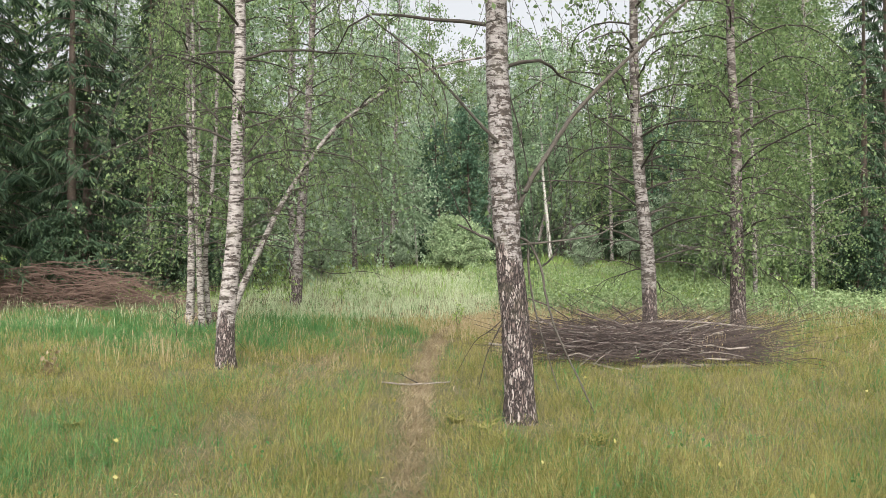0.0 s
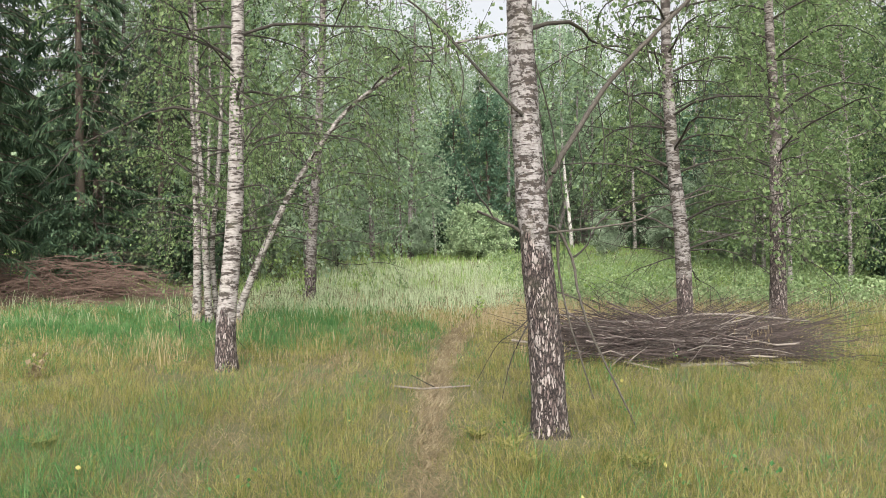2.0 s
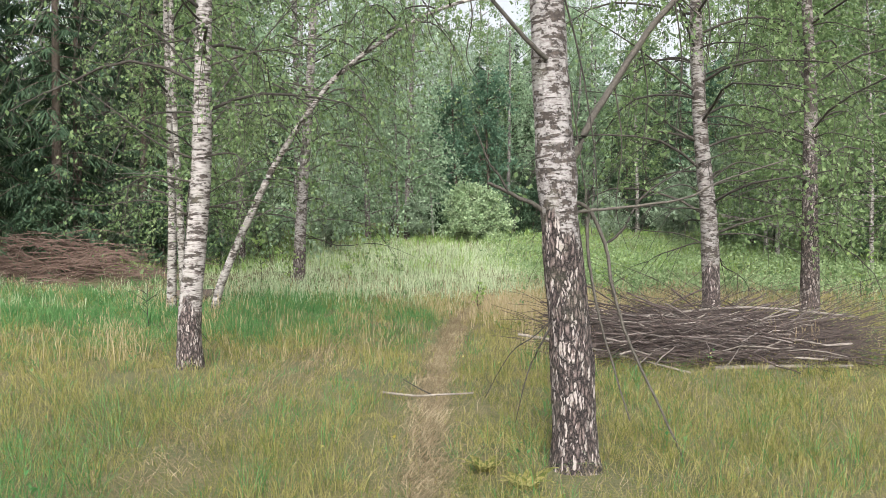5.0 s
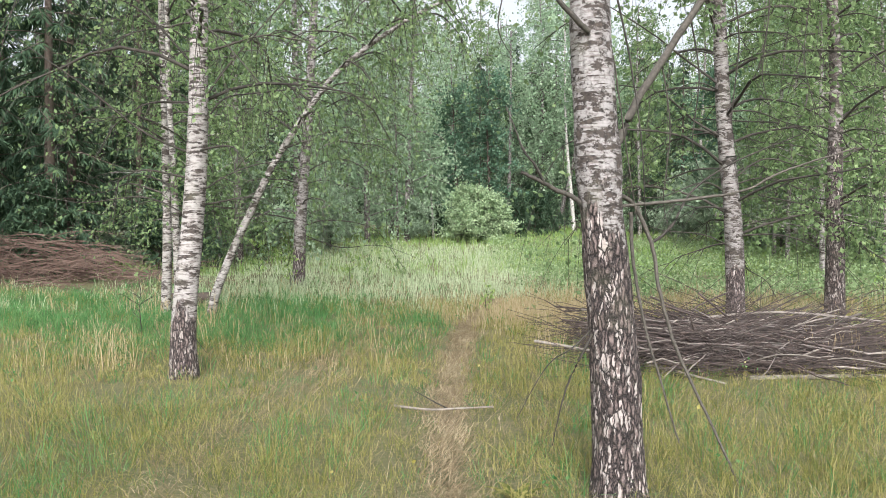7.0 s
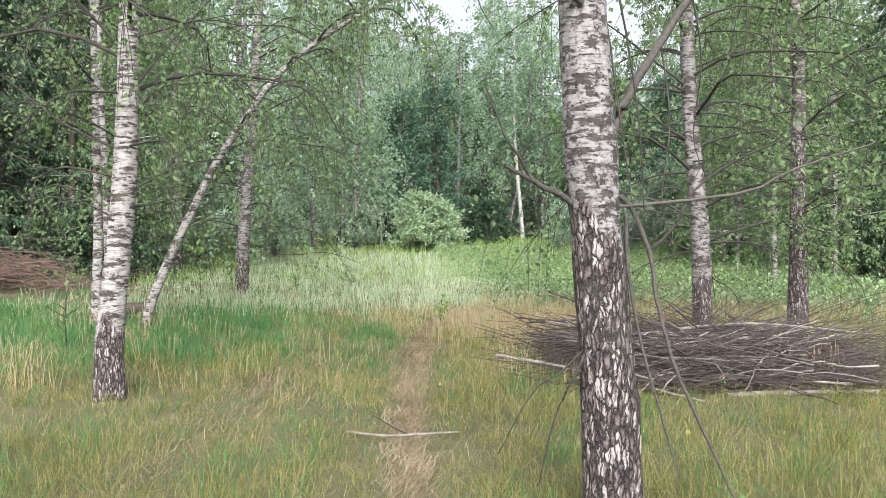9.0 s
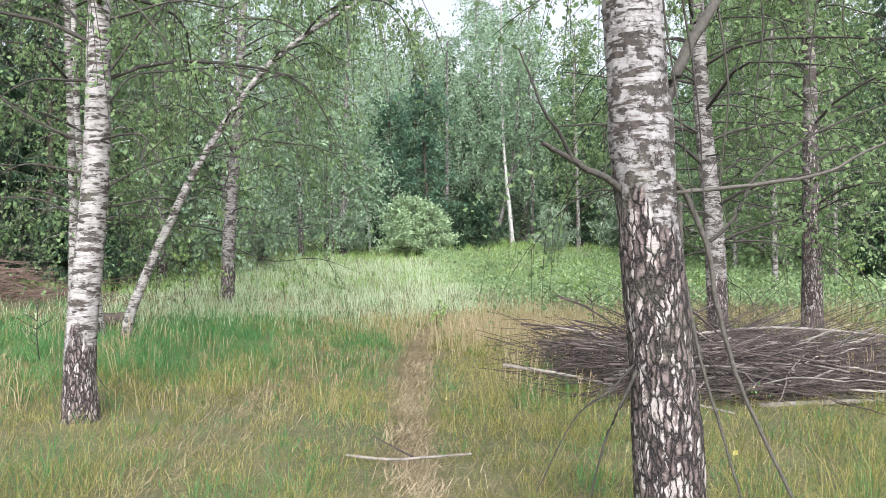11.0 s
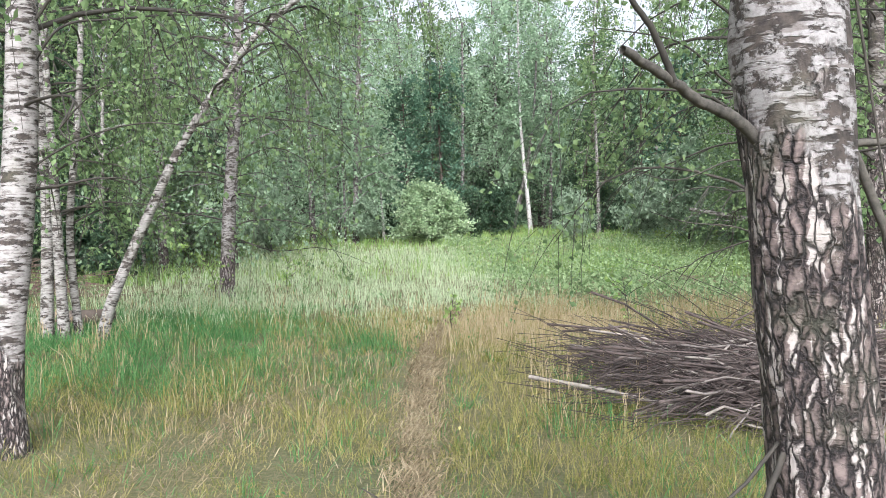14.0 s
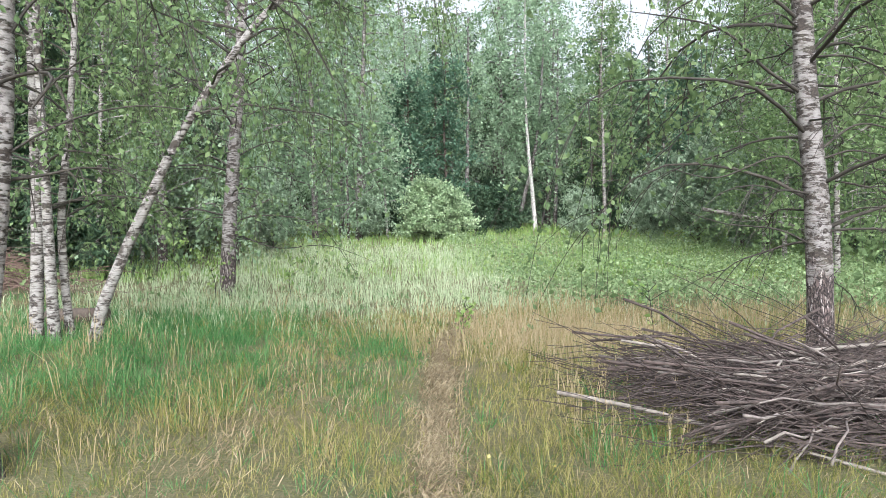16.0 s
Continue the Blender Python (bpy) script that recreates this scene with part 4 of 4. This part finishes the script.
def stick_mesh(seed, length, r, mat):
    g = np.random.default_rng(seed)
    t = np.linspace(0, 1, 9)
    p = np.stack([length * (t - 0.5), 0.08 * length * np.sin(3 * t + g.random() * 6) * g.random() + 0.02 * np.sin(11 * t + g.random() * 6), 0.04 * length * np.sin(4 * t + g.random() * 6)], 1) + g.normal(size=(9, 3)) * 0.016
    v, f = sweep(p, r * (1 - 0.65 * t), 6)
    n = len(v)
    v = np.concatenate([v, p[:1], p[-1:]])
    caps = [[n, (j + 1) % 6, j] for j in range(6)] + [[n + 1, n - 6 + j, n - 6 + (j + 1) % 6] for j in range(6)]
    return mesh_of("stick", v, [f, np.array(caps)], mat, True)


stick_meshes = [stick_mesh(200 + i, L, r, m) for i, (L, r, m) in enumerate([
    (2.2, 0.012, STICK_DARK), (1.8, 0.010, STICK_GREY), (2.4, 0.011, STICK_DARK), (1.4, 0.008, STICK_GREY), (2.0, 0.007, STICK_DARK),
    (1.5, 0.010, STICK_PALE), (1.2, 0.009, STICK_PALE), (1.7, 0.012, STICK_PALE)])]


def heap(x, y):
    """Height of the heap's top above the ground at a place relative to its middle."""
    return 0.32 * np.clip(1 - (abs(x + 0.25) / 1.9) ** 4, 0, 1) * np.clip(1 - (abs(y) / 1.35) ** 4, 0, 1)


for i in range(190):
    x, y = rng.uniform(-0.9, 0.25), rng.uniform(-1.1, 1.1)
    top = heap(x, y)
    z = 0.04 + top * (0.25 + 0.75 * rng.random() ** 0.6)
    me = stick_meshes[int(rng.integers(0, 5)) if rng.random() < 0.82 else int(rng.integers(5, 8))]
    ob = child("stick", me, pile)
    ob.matrix_basis = pose(x, y, z, rng.uniform(0, 360), rng.normal() * 9, rng.normal() * 34 + (180 if rng.random() < 0.35 else 0))
# fine twigs in and over the heap
tw = []
for i in range(2000):
    x, y = rng.uniform(-1.35, 1.0), rng.uniform(-1.2, 1.2)
    z = 0.03 + heap(x, y) * rng.random() ** 0.5
    L = rng.uniform(0.4, 1.3)
    a = rng.normal() * 0.4 + (0 if rng.random() < 0.6 else np.pi)
    t = np.linspace(0, 1, 5)
    e = rng.normal() * 0.22
    tw.append(sweep(np.stack([x + np.cos(a) * L * t, y + np.sin(a) * L * t, z + L * e * t + 0.05 * np.sin(6 * t + i)], 1), 0.006 - 0.004 * t, 3))
for i in range(120):
    x, y = rng.uniform(-0.6, 1.5), rng.uniform(-0.5, 1.1)
    z = heap(x, y) * 0.8
    L = rng.uniform(0.6, 1.9)
    a = rng.uniform(-0.7, 0.7) if rng.random() < 0.7 else rng.uniform(2.2, 3.8)
    t = np.linspace(0, 1, 6)
    tw.append(sweep(np.stack([x + np.cos(a) * L * t, y + np.sin(a) * L * t, z + L * (rng.uniform(0.15, 0.6) * t - 0.12 * t * t) + 0.03 * np.sin(6 * t + i)], 1), 0.006 - 0.0045 * t, 3))
v, f = join(tw)
tagged(child("brushwood", mesh_of("brushwood", v, [f], STICK_DARK), pile), kind="stuff")
for name, pts, r in (("pole", [(0.77, 11.1, 0.19), (1.25, 10.58, 0.17), (1.78, 10.06, 0.10), (2.3, 9.5, 0.03)], 0.018),
                     ("pole", [(1.5, 10.4, 0.06), (2.4, 10.45, 0.14), (3.4, 10.6, 0.3), (4.4, 11.0, 0.42)], 0.028),
                     ("pole", [(1.7, 11.9, 0.15), (2.3, 11.5, 0.34), (3.4, 11.2, 0.5), (4.6, 10.9, 0.42)], 0.022),
                     ("pole", [(2.6, 9.75, 0.03), (3.3, 9.75, 0.05), (4.0, 9.8, 0.05)], 0.03)):
    c = smooth_line([(a - 3.0, b - 11.0, z) for a, b, z in pts], 20)
    v, f = sweep(c, np.linspace(r, r * 0.5, 20), 8)
    child(name, mesh_of(name, v, [f], STICK_PALE, True), pile, "pale peeled birch pole")

# brown heap of dead spruce twigs at the forest edge
rng = np.random.default_rng(141)
tw = []
for i in range(420):
    x, y = rng.normal() * 1.6, rng.normal() * 0.8
    z = 1.25 * np.exp(-(x / 2.1) ** 2 - (y / 1.2) ** 2) * rng.random() ** 0.7
    L = rng.uniform(0.8, 2.4)
    a = rng.normal() * 0.7 + (0 if rng.random() < 0.6 else np.pi)
    t = np.linspace(0, 1, 7)
    bough = np.stack([x + np.cos(a) * L * t, y + np.sin(a) * L * t, z + 0.05 + L * (rng.uniform(-0.05, 0.4) * t - rng.uniform(0.2, 0.5) * t * t)], 1)
    tw.append(sweep(bough, 0.013 - 0.008 * t, 3))
    for j in range(5):
        k = int(rng.integers(1, 6))
        d = rng.normal(size=3) * (0.3, 0.3, 0.16) + np.array([np.cos(a), np.sin(a), -0.1]) * 0.3
        tw.append(sweep(bough[k] + d * np.linspace(0, 1, 3)[:, None] * rng.uniform(0.5, 1.3), np.array([0.008, 0.006, 0.004]), 3))
v, f = join(tw)
heap_ob = tagged(new("dead_brushwood", mesh_of("dead_brushwood", v, [f], BROWN_TWIG)), "heap of dead reddish-brown twigs under the spruces", "brushwood", kind="stuff")
heap_ob.location = (-10.6, 22.3, float(ground_z(-10.6, 22.3)))

# pale stick across the path
lying = tagged(new("fallen_stick"), "pale broken stick lying across the path", "stick")
lying.location = (-0.25, 8.45, float(ground_z(-0.25, 8.45)) + 0.06)
v, f = sweep(smooth_line([(-0.36, 0.05, 0.02), (-0.1, 0.0, 0.0), (0.1, -0.01, 0.01), (0.4, -0.03, 0.03)], 14), np.linspace(0.011, 0.007, 14), 8)
child("stem", mesh_of("stem", v, [f], STICK_PALE, True), lying)
v, f = sweep(smooth_line([(0.05, 0, 0.01), (-0.05, 0.05, 0.05), (-0.2, 0.12, 0.12)], 8), np.linspace(0.007, 0.003, 8), 6)
child("side_twig", mesh_of("side_twig", v, [f], TWIG, True), lying)

# fallen pale log at the right edge of the meadow
log = tagged(new("fallen_log"), "fallen pale birch stem lying against the bushes", "log")
log.location = (9.7, 28, 0)
v, f = sweep(smooth_line([(-1.4, 0, 1.9), (-0.3, 0, 1.7), (1.5, 0, 1.3), (3.2, 0.2, 0.35)], 20), np.linspace(0.05, 0.11, 20), 10)
child("stem", mesh_of("stem", v, [f], BARK_SLIM, True), log)

# young twiggy saplings, ferns and small herbs in the grass
def sapling(at, height, seed, leafy, label, mat=TWIG):
    g = np.random.default_rng(seed)
    plant_ob = tagged(new("sapling"), label, "sapling")
    plant_ob.location = (at[0], at[1], float(ground_z(*at)) - 0.03)
    lines = [smooth_line([(0, 0, 0), (g.normal() * 0.05, g.normal() * 0.05, height * 0.5), (g.normal() * 0.1, g.normal() * 0.1, height)], 10)]
    for i in range(9):
        k = int(g.integers(3, 9))
        lines.append(limb_line(g, lines[0][k], g.random() * 6.3, height * g.uniform(0.25, 0.5), 0.7, 0.2))
    for i, c in enumerate(lines):
        v, f = sweep(c, np.linspace(0.005 if i else 0.009, 0.002, len(c)), 4)
        child("side_twig" if i else "stem", mesh_of("stem", v, [f], mat), plant_ob)
    if leafy:
        c = np.concatenate([ln[g.integers(2, len(ln), leafy)] for ln in lines]) + g.normal(size=(leafy * len(lines), 3)) * 0.04
        v, f = leaves(g, c, 0.05, 0.6)
        child("foliage", mesh_of("foliage", v, [f], LITTER if mat == BROWN_TWIG else HERB), plant_ob)


for k, (a, h, n, lab, mt) in enumerate([
        ((-4.3, 13.2), 0.75, 0, "small bare twiggy sapling in the green grass", TWIG), ((-3.6, 20.0), 0.9, 10, "small leafy birch sapling in the meadow", TWIG),
        ((-4.6, 21.5), 1.1, 12, "small leafy birch sapling in the meadow", TWIG), ((2.6, 14.6), 0.8, 3, "thin sapling in the dry grass", TWIG),
        ((-2.3, 20.5), 0.8, 9, "small leafy birch sapling in the meadow", TWIG), ((-4.75, 9.5), 0.22, 5, "small withered brown plant in the grass", BROWN_TWIG),
        ((0.5, 15.6), 0.5, 6, "small herb beside the path", TWIG), ((7.5, 16.5), 0.9, 8, "thin leafy sapling in the dry grass", TWIG)]):
    sapling(a, h, 300 + k, n, lab, mt)


def fern(at, seed, size):
    g = np.random.default_rng(seed)
    ob = tagged(new("fern"), "light green fern growing in the grass", "fern", group="ferns in the grass")
    ob.location = (at[0], at[1], float(ground_z(*at)))
    for i in range(7):
        a = i * 0.9 + g.random() * 0.5
        t = np.linspace(0, 1, 9)
        L = size * g.uniform(0.8, 1.2)
        rib = np.stack([np.cos(a) * L * t * 0.8, np.sin(a) * L * t * 0.8, L * (0.95 * t - 0.55 * t * t)], 1)
        cs, vs, fs = [], [], []
        side = np.array([-np.sin(a), np.cos(a), 0])
        n = 0
        for j in np.linspace(1, 8, 22):
            k = min(int(j), 7)
            p = rib[k] + (rib[k + 1] - rib[k]) * (j - k)
            w = L * 0.24 * (1.05 - j / 8)
            d = (rib[k + 1] - rib[k]) / np.linalg.norm(rib[k + 1] - rib[k])
            for sg in (-1, 1):
                tip = p + side * sg * w + d * w * 0.4 - np.array([0, 0, 0.15 * w])
                b = d * 0.011
                vs += [p - b, (p + tip) / 2 - b * 1.3, tip, (p + tip) / 2 + b * 1.3]
                fs.append([n, n + 1, n + 2, n + 3])
                n += 4
        child("frond", mesh_of("frond", np.array(vs), [np.array(fs)], GRASS_STRAW), ob)


for k, (a, sz) in enumerate([((0.35, 6.0), 0.35), ((0.15, 6.35), 0.3), ((0.45, 5.6), 0.28), ((1.15, 5.5), 0.3), ((-3.0, 6.2), 0.3)]):
    fern(a, 330 + k, sz * 0.65)

rng = np.random.default_rng(145)
x, y = wedge(rng, 70, 3.5, 14)
ok = tread(x, y) < 0.3
c = np.repeat(np.stack([x[ok], y[ok], ground_z(x[ok], y[ok]) + 0.12], 1), 9, 0)
c += rng.normal(size=c.shape) * (0.05, 0.05, 0.04)
lv, lf = leaves(rng, c, 0.024, 0.85, 1.3)
tagged(new("low_herbs", mesh_of("low_herbs", lv, [lf], GRASS_GREEN)), "small broad-leaved herbs among the grass", "herbs", kind="stuff")

# old log behind the slim birches
v, f = sweep(smooth_line([(-0.5, 0.1, 0.12), (0, 0, 0.14), (0.4, -0.1, 0.17)], 16), np.linspace(0.12, 0.1, 16), 14, trunk_wobble(5, 0.08, 0.1))
n = len(v)
v = np.concatenate([v, [(-0.5, 0.1, 0.12), (0.4, -0.1, 0.17)]])
caps = [[n, (j + 1) % 14, j] for j in range(14)] + [[n + 1, n - 14 + j, n - 14 + (j + 1) % 14] for j in range(14)]
old_log = tagged(new("old_log", mesh_of("old_log", v, [f, np.array(caps)], SPRUCE_BARK, True)), "dark rotting log lying behind the slim birches", "log")
old_log.location = (-4.9, 17.3, float(ground_z(-4.9, 17.3)) - 0.02)

# single fallen yellow leaves
rng = np.random.default_rng(151)
x, y = wedge(rng, 45, 3.5, 14, 0)
lv, lf = leaves(rng, np.stack([x, y, ground_z(x, y) + rng.uniform(0.1, 0.3, len(x))], 1), 0.028, 0.7, 1.2)
tagged(new("fallen_leaves", mesh_of("fallen_leaves", lv, [lf], YELLOW_LEAF)), "scattered yellow birch leaves caught in the grass", "leaves", kind="stuff")
